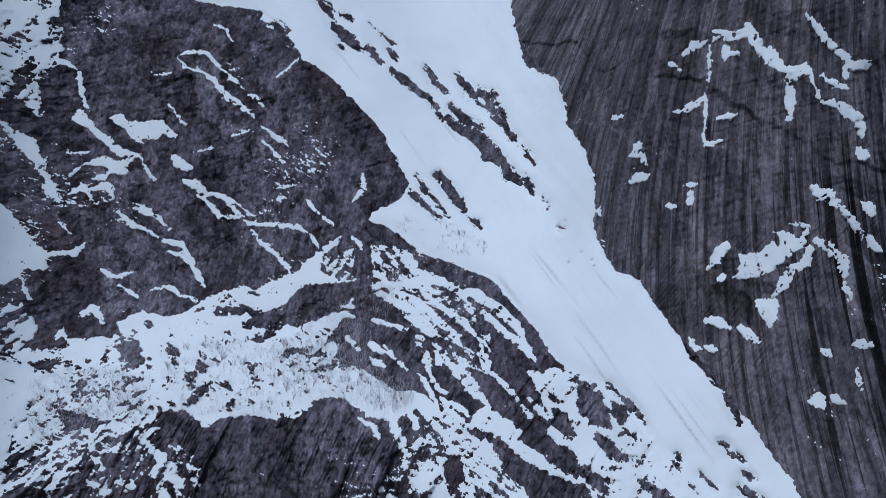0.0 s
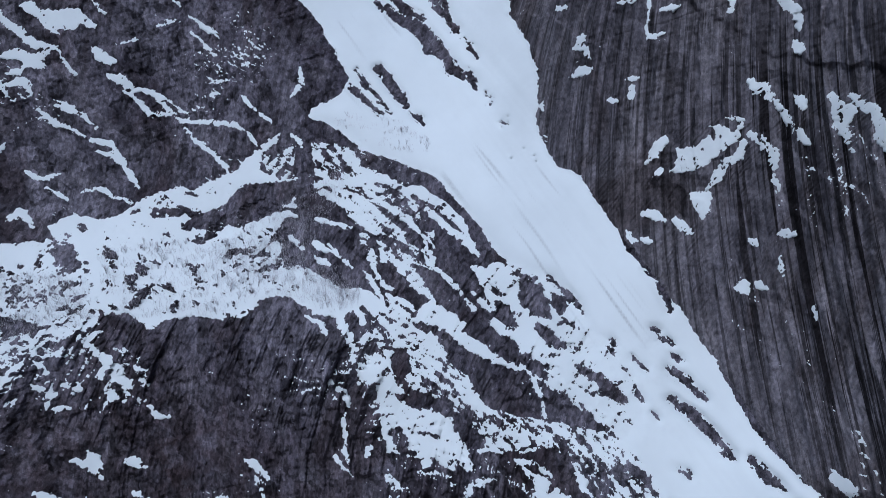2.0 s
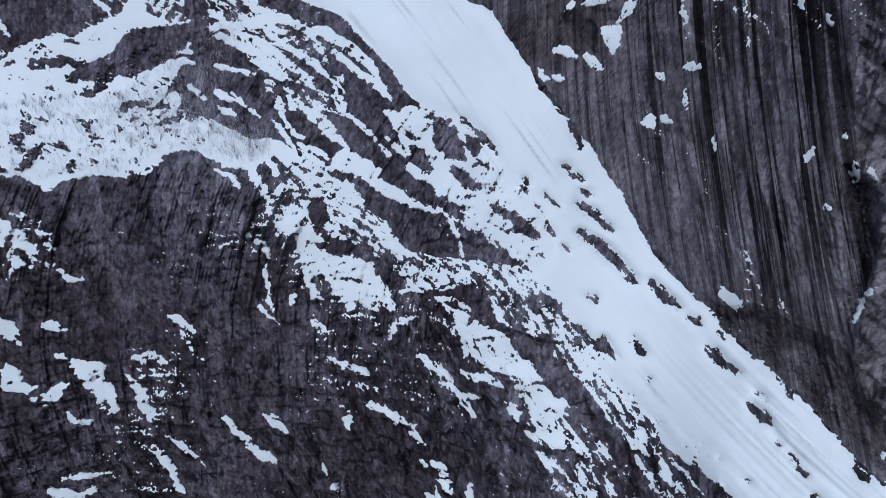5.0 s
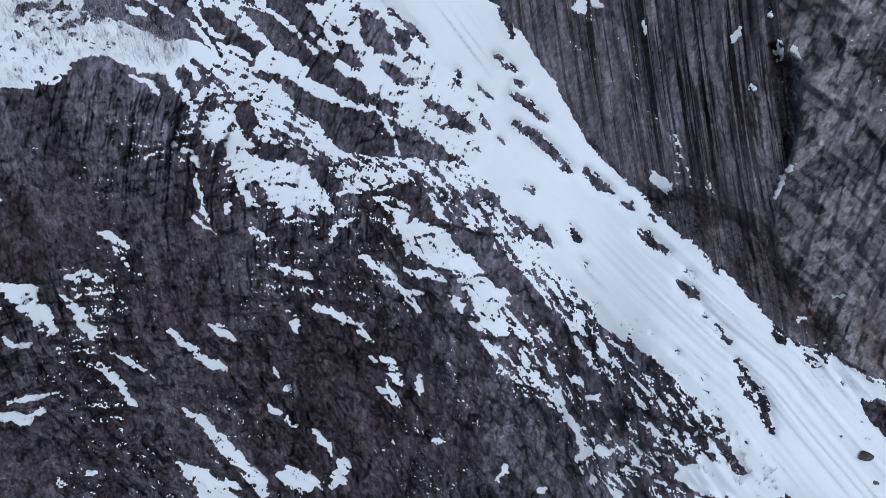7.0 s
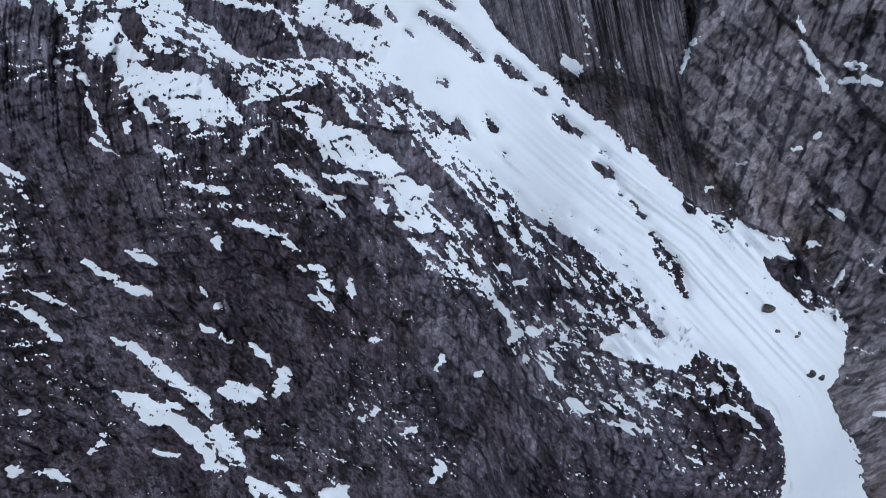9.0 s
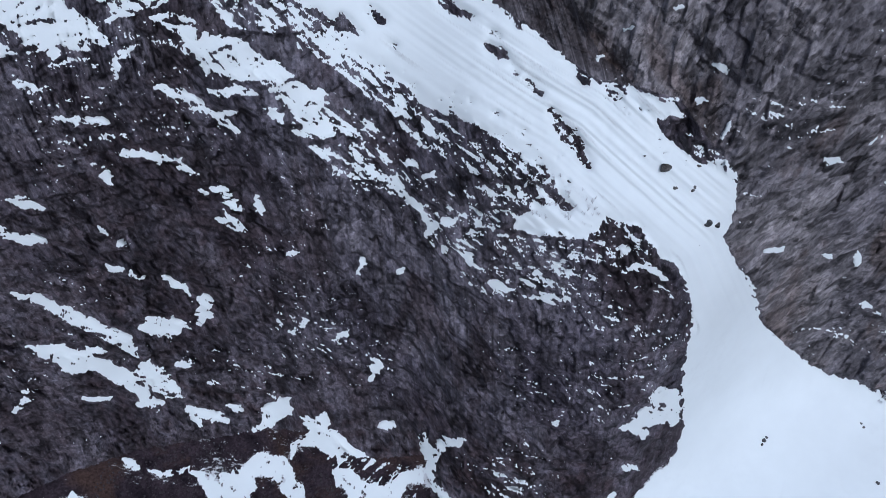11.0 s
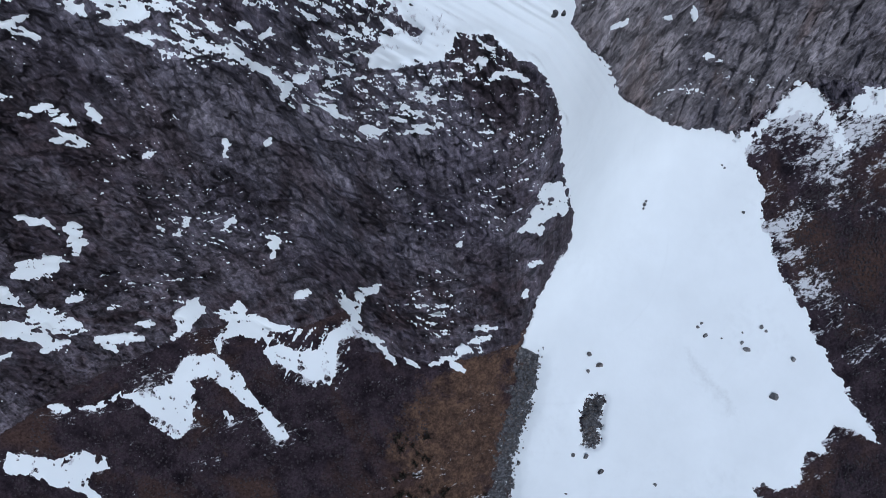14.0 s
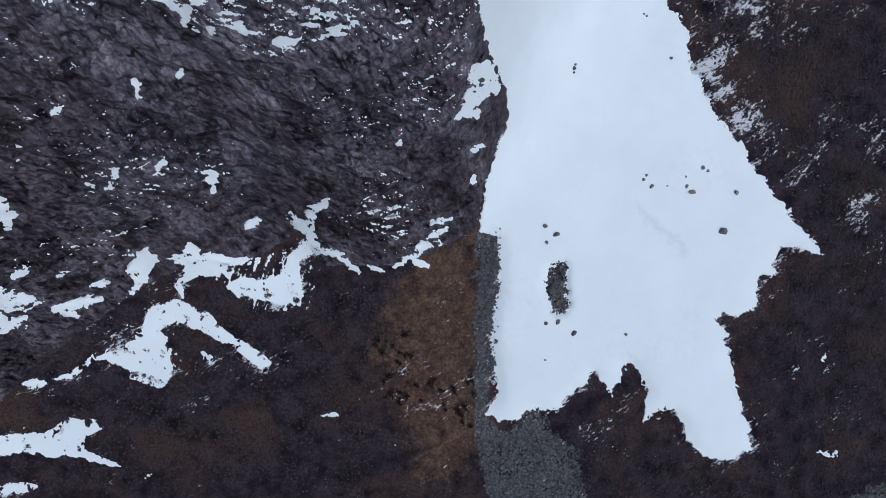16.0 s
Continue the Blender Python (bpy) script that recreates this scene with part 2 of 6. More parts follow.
RIGHT_WALL = [(-20.40, -9.96), (-15.29, -9.75), (-10.16, -12.02), (-6.34, -12.30), (-2.73, -13.28), (1.77, -12.16), (5.38, -13.03), (7.87, -15.04), (11.51, -16.18), (17.16, -18.19), (24.28, -20.01), (33.87, -22.18), (41.27, -24.67), (44.77, -25.84), (43.98, -25.84), (52.08, -27.36), (55.87, -29.93), (58.41, -31.19), (66.71, -30.21), (68.90, -28.13), (69.99, -26.12), (73.01, -25.29), (77.94, -23.19), (81.19, -23.21), (86.30, -25.17), (89.01, -30.29), (96.22, -31.99), (99.79, -41.72), (66.38, -46.11), (8.26, -45.08), (-11.51, -38.93)]
RIBS = [(-3.56, 5.96), (-0.57, 1.97), (8.06, -5.30), (12.52, -7.08), (28.48, -11.45), (39.99, -14.50), (45.25, -15.73), (57.41, -19.56), (57.43, -14.92), (52.82, -9.17), (42.27, -8.40), (35.79, -8.81), (28.68, -4.29), (28.13, 0.48), (15.80, 6.82), (12.21, 3.86), (7.21, 8.72)]
TOWER = [(16.54, -38.96), (30.74, -35.44), (37.08, -34.18), (43.91, -30.00), (50.78, -28.85), (55.46, -29.67), (52.49, -27.13), (56.02, -29.38), (59.00, -30.82), (66.71, -30.21), (69.99, -26.12), (73.01, -25.29), (77.94, -23.19), (81.46, -22.86), (86.55, -24.83), (89.82, -31.15), (96.40, -31.65), (99.79, -41.72), (66.38, -46.11), (36.97, -53.72)]
MOUTH = [(68.45, -23.22), (72.79, -25.15), (77.29, -23.29), (81.24, -23.14), (83.56, -22.15), (78.41, -16.33), (74.92, -17.70), (73.00, -20.28)]
BANK = [(-25.09, 12.32), (-16.42, 5.13), (-7.08, 1.19), (2.33, -3.52), (11.38, -7.18), (28.64, -12.38), (38.70, -15.08), (47.94, -18.04), (55.11, -20.28), (62.85, -20.99), (68.46, -21.32), (73.17, -19.47), (73.68, -17.92), (77.49, -11.04)]

STEP = 0.10
US, VS = np.arange(-31.0, 116.0, STEP), np.arange(-45.0, 37.0, STEP)
U, V = np.meshgrid(US, VS, indexing="ij")
rng = np.random.default_rng(7)
PERM = rng.permutation(512).astype(np.int32)
GRAD = rng.normal(size=(512, 3)).astype(np.float32)
GRAD /= np.linalg.norm(GRAD, axis=1)[:, None]


def perlin(x, y, z):
    """Gradient noise, about -0.7 to 0.7."""
    x, y, z = (np.asarray(a, np.float32) for a in (x, y, z))
    xi, yi, zi = (np.floor(a).astype(np.int32) for a in (x, y, z))
    x, y, z = x - xi, y - yi, z - zi
    fx, fy, fz = (a * a * a * (a * (a * 6 - 15) + 10) for a in (x, y, z))
    total = 0
    for dx in (0, 1):
        px = PERM[(xi + dx) & 511]
        wx = fx if dx else 1 - fx
        for dy in (0, 1):
            py = PERM[(px + yi + dy) & 511]
            wy = wx * (fy if dy else 1 - fy)
            for dz in (0, 1):
                g = GRAD[PERM[(py + zi + dz) & 511]]
                total = total + wy * (fz if dz else 1 - fz) * (g[..., 0] * (x - dx) + g[..., 1] * (y - dy) + g[..., 2] * (z - dz))
    return total


def fbm(x, y, z, octaves, gain=0.5, ridged=False):
    total, amp = 0, 1.0
    for k in range(octaves):
        n = perlin(x * 2 ** k + 7.3 * k, y * 2 ** k + 3.1 * k, z * 2 ** k + 1.7 * k)
        total = total + amp * (0.35 - np.abs(n) * 1.4 if ridged else n)
        amp *= gain
    return total


def blur(a, k):
    """Box blur over 2k + 1 cells each way, twice."""
    for _ in range(2):
        for axis in (0, 1):
            pad = [(0, 0), (0, 0)]
            pad[axis] = (k + 1, k)
            c = np.cumsum(np.pad(a, pad, mode="edge"), axis=axis, dtype=np.float64)
            n = a.shape[axis]
            a = (np.take(c, range(2 * k + 1, 2 * k + 1 + n), axis) - np.take(c, range(0, n), axis)) / (2 * k + 1)
    return a.astype(np.float32)


def away(u, v, pts, closed):
    """Distance to a line or outline; how far along it, 0 to 1; inside the outline or not."""
    best, along, within = np.full(u.shape, 1e9, np.float32), np.zeros(u.shape, np.float32), np.zeros(u.shape, bool)
    n = len(pts) if closed else len(pts) - 1
    for k in range(n):
        (au, av), (bu, bv) = pts[k], pts[(k + 1) % len(pts)]
        du, dv = bu - au, bv - av
        s = np.clip(((u - au) * du + (v - av) * dv) / max(du * du + dv * dv, 1e-9), 0, 1)
        d = (u - au - s * du) ** 2 + (v - av - s * dv) ** 2
        near = d < best
        best = np.where(near, d, best)
        along = np.where(near, (k + s) / n, along)
        if closed and av != bv:
            within ^= ((av > v) != (bv > v)) & (u < (v - av) / dv * du + au)
    return np.sqrt(best), along, within


def depth_in(u, v, pts):
    d, _, within = away(u, v, pts, True)
    return np.where(within, d, -d)


def ways(u, v):
    a, b = np.radians(u), np.radians(v)
    e1, e2, e3 = (np.array(e) for e in (E1, E2, E3))
    return (np.cos(b) * np.cos(a))[..., None] * e1 + (np.cos(b) * np.sin(a))[..., None] * e2 + np.sin(b)[..., None] * e3


# steepness of the ground by bearing and depression, then distance by following that slope up from below the hover point
AZ, EL = np.radians(np.arange(-180, 180, 0.5)), np.radians(np.arange(-90, 30.01, 0.25))
az, el = np.meshgrid(AZ, EL, indexing="ij")
w = np.stack([np.sin(az) * np.cos(el), np.cos(az) * np.cos(el), np.sin(el)], -1)
uu = np.degrees(np.arctan2(w @ np.array(E2), w @ np.array(E1)))
vv = np.degrees(np.arcsin(np.clip(w @ np.array(E3), -1, 1)))
low = np.arctan(math.tan(radians(TILT)) * np.cos(az - UPHILL))
steep = np.full(az.shape, radians(73.0))
for pts, slope in ((RIBS, 57), (LEDGE, 43), (GULLY_TOP, 47), (GULLY_LOW, 42), (RIGHT_WALL, 80)):
    steep = np.where(depth_in(uu, vv, pts) > 0, radians(slope), steep)
outside = (np.degrees(az) > 112) | (np.degrees(az) < -75)
flat = (depth_in(uu, vv, GROUND) > 0) | (el < radians(-80)) | outside
steep = np.where(flat, low, steep)
steep = np.concatenate([steep[-20:], steep, steep[:20]], 0)
steep = blur(steep, 6)[20:-20]
steep = np.maximum(steep, el + radians(14))
rate = 1 / np.tan(steep - el)
reach = np.cumsum((rate[:, 1:] + rate[:, :-1]) / 2, 1) * (EL[1] - EL[0])
reach = np.concatenate([np.zeros((len(AZ), 1)), reach], 1)
reach = blur(np.concatenate([reach[-20:], reach, reach[:20]], 0), 9)[20:-20]


def distance(way):
    a = (np.degrees(np.arctan2(way[..., 0], way[..., 1])) + 180) / 0.5
    e = np.clip((np.degrees(np.arcsin(np.clip(way[..., 2], -1, 1))) + 90) / 0.25, 0, len(EL) - 1.001)
    i, j = np.floor(a).astype(int), np.floor(e).astype(int)
    fa, fe = a - i, e - j
    i0, i1 = i % len(AZ), (i + 1) % len(AZ)
    q = (reach[i0, j] * (1 - fa) + reach[i1, j] * fa) * (1 - fe) + (reach[i0, j + 1] * (1 - fa) + reach[i1, j + 1] * fa) * fe
    return H * np.exp(q)


W = ways(U, V)
BASE = W * distance(W)[..., None] + np.array((0, 0, H))


def normals(p):
    n = np.cross(np.gradient(p, axis=1), np.gradient(p, axis=0))
    n /= np.linalg.norm(n, axis=-1, keepdims=True) + 1e-9
    return n * np.sign(-(n * W).sum(-1, keepdims=True))




def raised(height):
    """The sheet with its relief, raised towards the open side."""
    return BASE - W * (1.2 * height)[..., None]


X, Y, Z = (BASE[..., k].astype(np.float32) for k in range(3))


def blocks(x, y, tilt, step, groove, seed):
    """Jointed blocks: every cell has a face of its own lean and depth, with an open joint round it. One unit is one block."""
    table = np.random.default_rng(seed).uniform(-1, 1, (512, 5)).astype(np.float32)
    xi, yi = np.floor(x).astype(np.int32), np.floor(y).astype(np.int32)
    first, second = np.full(x.shape, 9, np.float32), np.full(x.shape, 9, np.float32)
    height = np.zeros(x.shape, np.float32)
    for dx in (-1, 0, 1):
        for dy in (-1, 0, 1):
            k = PERM[(PERM[(xi + dx) & 511] + yi + dy) & 511]
            ox, oy = xi + dx + 0.5 + 0.42 * table[k, 0] - x, yi + dy + 0.5 + 0.42 * table[k, 1] - y
            d = ox * ox + oy * oy
            nearer = d < first
            second = np.where(nearer, first, np.minimum(second, d))
            height = np.where(nearer, step * table[k, 4] - tilt * (table[k, 2] * ox + table[k, 3] * oy), height)
            first = np.where(nearer, d, first)
    return height - groove * np.clip(1 - (np.sqrt(second) - np.sqrt(first)) / 0.16, 0, 1)


def jointed(x, y, tilt, step, seed):
    """Slabs split along two sets of joints: every slab has its own length, lean and depth. One unit is one slab."""
    table = np.random.default_rng(seed).uniform(-1, 1, (512, 5)).astype(np.float32)
    i = np.floor(x).astype(np.int32)
    row = PERM[(i + seed) & 511]
    y = y * (1 + 0.45 * table[row, 0]) + 40 * table[row, 1]
    j = np.floor(y).astype(np.int32)
    k = PERM[(row + j) & 511]
    return step * table[k, 4] - tilt * (table[k, 2] * (x - i - 0.5) + table[k, 3] * (y - j - 0.5))


def soften(a):
    """A light blur that takes the teeth off a step."""
    for axis in (0, 1):
        a = 0.5 * a + 0.25 * (np.roll(a, 1, axis) + np.roll(a, -1, axis))
    return a


def folds(x, y, amp, seed, skew=0.33):
    """Ribs with one steep and one gentle side, broken across at uneven lengths. One unit is one rib."""
    table = np.random.default_rng(seed).uniform(-1, 1, (512, 4)).astype(np.float32)
    i = np.floor(x).astype(np.int32)
    row = PERM[(i + seed) & 511]
    f, crest = x - i, 0.5 + skew * table[row, 0]
    rib = np.where(f < crest, f / crest, (1 - f) / (1 - crest))
    y = y * (1 + 0.35 * table[row, 1]) + 40 * table[row, 2]
    j = np.floor(y).astype(np.int32)
    a, b = table[PERM[(row + j) & 511], 3], table[PERM[(row + j + 1) & 511], 3]
    return amp * (0.55 + 0.45 * (a + (b - a) * np.clip((y - j - 0.38) / 0.24, 0, 1))) * rib


def along_dip(angle):
    """u and v turned so that the first runs along the dip of the slabs and the second across it."""
    a = radians(angle)
    return (U * math.cos(a) + V * math.sin(a)).astype(np.float32), (V * math.cos(a) - U * math.sin(a)).astype(np.float32)


def window(pts, pad):
    us, vs = [q[0] for q in pts], [q[1] for q in pts]
    i = np.clip(np.searchsorted(US, (min(us) - pad, max(us) + pad)), 0, len(US))
    j = np.clip(np.searchsorted(VS, (min(vs) - pad, max(vs) + pad)), 0, len(VS))
    return slice(i[0], i[1]), slice(j[0], j[1])


def soft(pts, width):
    """1 well inside an outline, 0 outside, with a ragged edge."""
    s = window(pts, width + 0.6)
    mask = np.zeros(U.shape, np.float32)
    mask[s] = np.clip(depth_in(UW[s], VW[s], pts) / width + 0.5, 0, 1)
    return mask


# ragged copies of u and v, so that no edge runs smooth
sway = 0.12 + 0.12 * np.clip((U - 55) / 20, 0, 1) + 0.28 * np.clip((U - 80) / 5, 0, 1)
UW = U + sway * fbm(U / 0.8, V / 0.8, 0 * U + 5.5, 4, 0.75)
VW = V + sway * fbm(U / 0.8, V / 0.8, 0 * U + 11.5, 4, 0.75)
# shards: where a slab's edge lifts or lets down the rim of the snow
P1, Q1 = along_dip(-43)
P2, Q2 = along_dip(-19)
P3, Q3 = along_dip(8)
LOW = np.clip((U - 8) / 16, 0, 1).astype(np.float32)
WALL = (np.clip((-13 - 0.3 * np.clip(U, 0, 60) - V) / 3, 0, 1)).astype(np.float32)


def shards(long, wide, seed):
    n1 = fbm(P1 / long, Q1 / wide, 0 * U + seed, 2, 0.5) + 0.5 * jointed(Q1 / (1.6 * wide) + 0.6 * perlin(U / 1.3, V / 1.3, 0 * U + seed), P1 / (1.3 * long), 0.5, 0.7, seed)
    n2 = fbm(P2 / long, Q2 / wide, 0 * U + seed, 2, 0.5) + 0.5 * jointed(Q2 / (1.6 * wide) + 0.6 * perlin(U / 1.3, V / 1.3, 0 * U + seed), P2 / (1.3 * long), 0.5, 0.7, seed + 1)
    n3 = fbm(P3 / long, Q3 / wide, 0 * U + seed, 2, 0.5) + 0.5 * jointed(Q3 / (1.6 * wide), P3 / (1.3 * long), 0.5, 0.7, seed + 2)
    return (n1 * (1 - LOW) + n2 * LOW) * (1 - WALL) + n3 * WALL


SHARD = 0.6 * shards(1.3, 0.30, 21) + 0.55 * shards(0.5, 0.14, 41) + 0.45 * shards(0.25, 0.09, 43) + 0.5 * fbm(U / 0.45, V / 0.45, 0 * U + 51, 3, 0.75)
in_ground = soft(GROUND, 0.8)
in_right = soft(RIGHT_WALL, 0.8)
in_tower = soft(TOWER, 0.8) * in_right
in_flute = in_right * (1 - in_tower)
in_gully = np.maximum(soft(GULLY_TOP, 0.8), soft(GULLY_LOW, 0.8))
in_fan = np.maximum(soft(FAN, 0.5), soft(MOUTH, 0.5))
in_ledge = soft(LEDGE, 0.8)

# ---- relief of the rock: bulges, ledges, flutes, and blocks split along joints ----
def coarse(size, octaves, shift):
    """Broad noise, worked out on every fourth point and filled in between."""
    n = fbm(X[::4, ::4] / size, Y[::4, ::4] / size, Z[::4, ::4] / size + shift, octaves)
    i, j = np.arange(U.shape[0]) / 4, np.arange(U.shape[1]) / 4
    i0, j0 = np.minimum(i.astype(int), n.shape[0] - 2), np.minimum(j.astype(int), n.shape[1] - 2)
    fi, fj = (i - i0)[:, None], (j - j0)[None]
    rows = n[i0] * (1 - fi) + n[i0 + 1] * fi
    return (rows[:, j0] * (1 - fj) + rows[:, j0 + 1] * fj).astype(np.float32)


broad = 2.2 * coarse(34, 3, 0)
warp = fbm(X / 17, Y / 17, Z / 17, 4, 0.55)
ARC = (np.arctan2(X, Y) * 145).astype(np.float32)
PLAN = (0.866 * X - 0.5 * Y).astype(np.float32)
# the wall's streaks spread like a fan as they run down
sink = 180 - Z
FALL = ((ARC - 65.8 - 107 * (np.exp(0.0079 * sink) - 1) + 0.76 * sink) * np.exp(-0.0079 * sink)).astype(np.float32)
FALL = np.where(in_right > 0.5, FALL, ARC)
dip = (Z + 0.55 * X + 0.15 * Y) / 7.5 + warp * 1.6
ledges = 1.2 * (np.abs((dip % 1.0) - 0.28) - 0.3) * np.clip(5 * perlin(X / 13, Y / 13, Z / 9 + 4) - 0.5, 0, 1)
flutes = 1.2 * fbm(FALL / 4.5 + warp * 0.8, 0 * Z + 3.7, Z / 42, 4, 0.55, True)
# slabs lean down the dip; towards the foot of the buttress they break into smaller, flatter blocks
slant = 0.35 + 0.45 * np.clip((U - 5) / 25, 0, 1)
lean = (PLAN + slant * Z + 1.6 * warp).astype(np.float32)
cross = (Z - 0.5 * PLAN + 1.6 * warp).astype(np.float32)
slabs = folds(lean / 7.0, cross / 9.0, 2.2, 61, 0.40) + folds(lean / 2.6, cross / 4.0, 1.1, 62, 0.40) + folds((cross + 0.4 * lean) / 4.5, lean / 5.0, 1.7, 63, 0.40)
slabs += soften(jointed(lean / 3.7, cross / 5.0, 1.3, 0.35, 72) + jointed((cross + 0.3 * lean) / 1.9, lean / 2.9, 0.7, 0.22, 73))
chips = folds(lean / 1.05, cross / 1.9, 0.45, 64, 0.28) + folds((cross + 0.2 * lean) / 1.4, lean / 1.7, 0.45, 65, 0.28)
# knobbly blocks towards the foot
foot = np.clip((U - 22) / 18, 0, 1)
knobs = soften(blocks((PLAN + 0.35 * Z + warp) / 2.1, (Z - 0.25 * PLAN + warp) / 3.2, 1.25, 0.40, 0.30, 75))
columns = folds((FALL + 2 * warp) / 4.4, (Z + 0.3 * ARC) / 20.0 + 0.6 * warp, 0.9, 66, 0.4) + folds((FALL + warp) / 1.8, (Z + 0.2 * ARC) / 8.0 + warp, 0.40, 67, 0.3)
plates = folds((Z + 0.45 * ARC) / 7.0 + 0.8 * warp, FALL / 9.0, 0.9, 68, 0.42)
rough = 0.20 * fbm(X / 2.2, Y / 2.2, Z / 2.2, 3, 0.6)
face = np.clip((4 - U) / 6, 0, 1) * np.clip((V - 3) / 3, 0, 1)
calm = np.clip(0.62 + 0.5 * np.clip((U - 12) / 30, 0, 1) + 1.6 * coarse(30, 2, 9), 0.3, 1.4) * (1 - 0.62 * face)
left = ledges * (1 - 0.7 * face) + 0.3 * flutes + calm * (0.72 * slabs * (1 - 0.25 * foot) + chips * (1 - 0.6 * foot) + foot * knobs)
right = 0.15 * ledges + 0.4 * flutes + columns + plates + 0.35 * chips
TURN = (0.17 * X - 0.98 * Y).astype(np.float32)
split = folds((TURN + 0.15 * Z + warp) / 5.0, (Z + 0.3 * TURN) / 13.0, 1.9, 69, 0.42) + folds((TURN + 0.1 * Z + warp) / 1.9, (Z + 0.2 * TURN) / 5.0, 0.9, 70, 0.36)
split += folds((Z + 0.5 * TURN + warp) / 6.0, TURN / 5.0, 1.6, 71, 0.42) + soften(jointed((TURN + 0.2 * Z + warp) / 3.1, (Z + 0.4 * TURN) / 4.2, 1.2, 0.4, 74))
splinters = folds((TURN + warp) / 1.15, (Z + 0.2 * TURN) / 3.6, 0.40, 76, 0.3) + soften(jointed((Z + 0.25 * TURN) / 1.7, TURN / 1.6, 0.45, 0.18, 77))
post = 0.3 * ledges + 0.7 * split + 0.8 * splinters
CLEFT = [(28.70, -35.34), (30.77, -36.12), (35.04, -35.12), (40.64, -31.71), (40.32, -31.20), (34.90, -34.04)]
HOLLOW = [(35.19, -22.64), (36.57, -23.73), (37.17, -25.81), (39.75, -27.48), (41.90, -29.24), (44.39, -29.69), (46.86, -29.21), (49.60, -30.04), (54.40, -29.88), (54.88, -28.98), (51.66, -28.13), (47.92, -26.47), (44.32, -25.91), (40.25, -24.51), (37.03, -23.07)]
sunk = np.clip(np.maximum(soft(CLEFT, 0.9), soft(HOLLOW, 1.2)) * (1 + 0.25 * SHARD), 0, 1)
rock = broad + (1 - in_right) * left + in_flute * right + in_tower * post + rough - 2.4 * sunk * (1 + 0.8 * warp)
mound = 0.5 * fbm(X / 9, Y / 9, Z / 9, 4, 0.5) + 0.12 * perlin(X / 0.9, Y / 0.9, Z / 0.9)

# ---- where snow lies: metres of cover above the levelled rock, below zero where it is bare ----
COVER = np.full(U.shape, -1.5, np.float32)
EXPOSE = np.ones(U.shape, np.float32)
KEEN = 2.6


def lay(s, h):
    COVER[s] = np.maximum(COVER[s], h)
    EXPOSE[s] = np.maximum(EXPOSE[s], h)


def strip(s, h):
    h = np.clip(h + 1.1 * SHARD[s] * (1 - h * h), -1, 1)
    COVER[s] = np.minimum(COVER[s], h)
    EXPOSE[s] = np.minimum(EXPOSE[s], h)


def field(*pts):
    """A sheet of snow within an outline."""
    s = window(pts, 2.5)
    lay(s, np.clip(KEEN * depth_in(UW[s], VW[s], pts), -1.5, 0.34))


def streak(half, *pts):
    """A drift along a ledge or crack, thinning out to both ends."""
    s = window(pts, half + 1.5)
    d, along, _ = away(UW[s], VW[s], pts, False)
    if pts[0][0] < 3 and pts[0][1] > 8:
        half *= 0.7
    h = KEEN * (0.03 + half * (0.45 + 0.55 * np.sin(np.pi * np.clip(along, 0.02, 0.98))) - d)
    lay(s, np.clip(h, -1.5, 0.26))


def bare(half, *pts):
    """A rib of rock that shows through the snow."""
    s = window(pts, half + 1.5)
    d, along, _ = away(UW[s], VW[s], pts, False)
    h = KEEN * (d - 0.85 * half * (0.55 + 0.45 * np.sin(np.pi * np.clip(along, 0.02, 0.98))))
    strip(s, np.clip(h, -1, 1))


def island(*pts):
    """Bare rock within an outline."""
    s = window(pts, 2.5)
    strip(s, np.clip(-KEEN * depth_in(UW[s], VW[s], pts), -1, 1))


def patchy(share, lean, long, wide, *pts):
    """Snow caught between ribs that lie at an angle; share of the ground that it hides."""
    s = window(pts, 1.0)
    a = radians(-12 if pts[0][0] > 27 and lean < -30 else lean)
    p, q = U[s] * math.cos(a) + V[s] * math.sin(a), -U[s] * math.sin(a) + V[s] * math.cos(a)
    n = fbm(p / (1.5 * long), q / (0.75 * wide), 0 * p + 3.3 + lean, 3, 0.55) + 0.30 * SHARD[s]
    h = 1.8 * (n + (share - 0.5) * 1.1 - 0.24 * np.clip((U[s] - 38) / 12, 0, 1))
    h = np.minimum(h, KEEN * (depth_in(UW[s], VW[s], pts) + 0.3))
    lay(s, np.clip(h, -1.5, 0.26))


def peppered(share, *pts):
    """Flecks of rock that stick out of thin snow."""
    s = window(pts, 1.0)
    inside = np.clip(depth_in(UW[s], VW[s], pts) / 0.8, 0, 1)
    n = SHARD[s] + 1.3 * perlin(U[s] / 1.6, V[s] / 1.1, 0 * U[s] + 77)
    h = np.clip(2.5 * (1.55 - 1.9 * share - n) + 3 * (1 - inside), -1, 1)
    COVER[s] = np.minimum(COVER[s], h)
    EXPOSE[s] = np.minimum(EXPOSE[s], h)


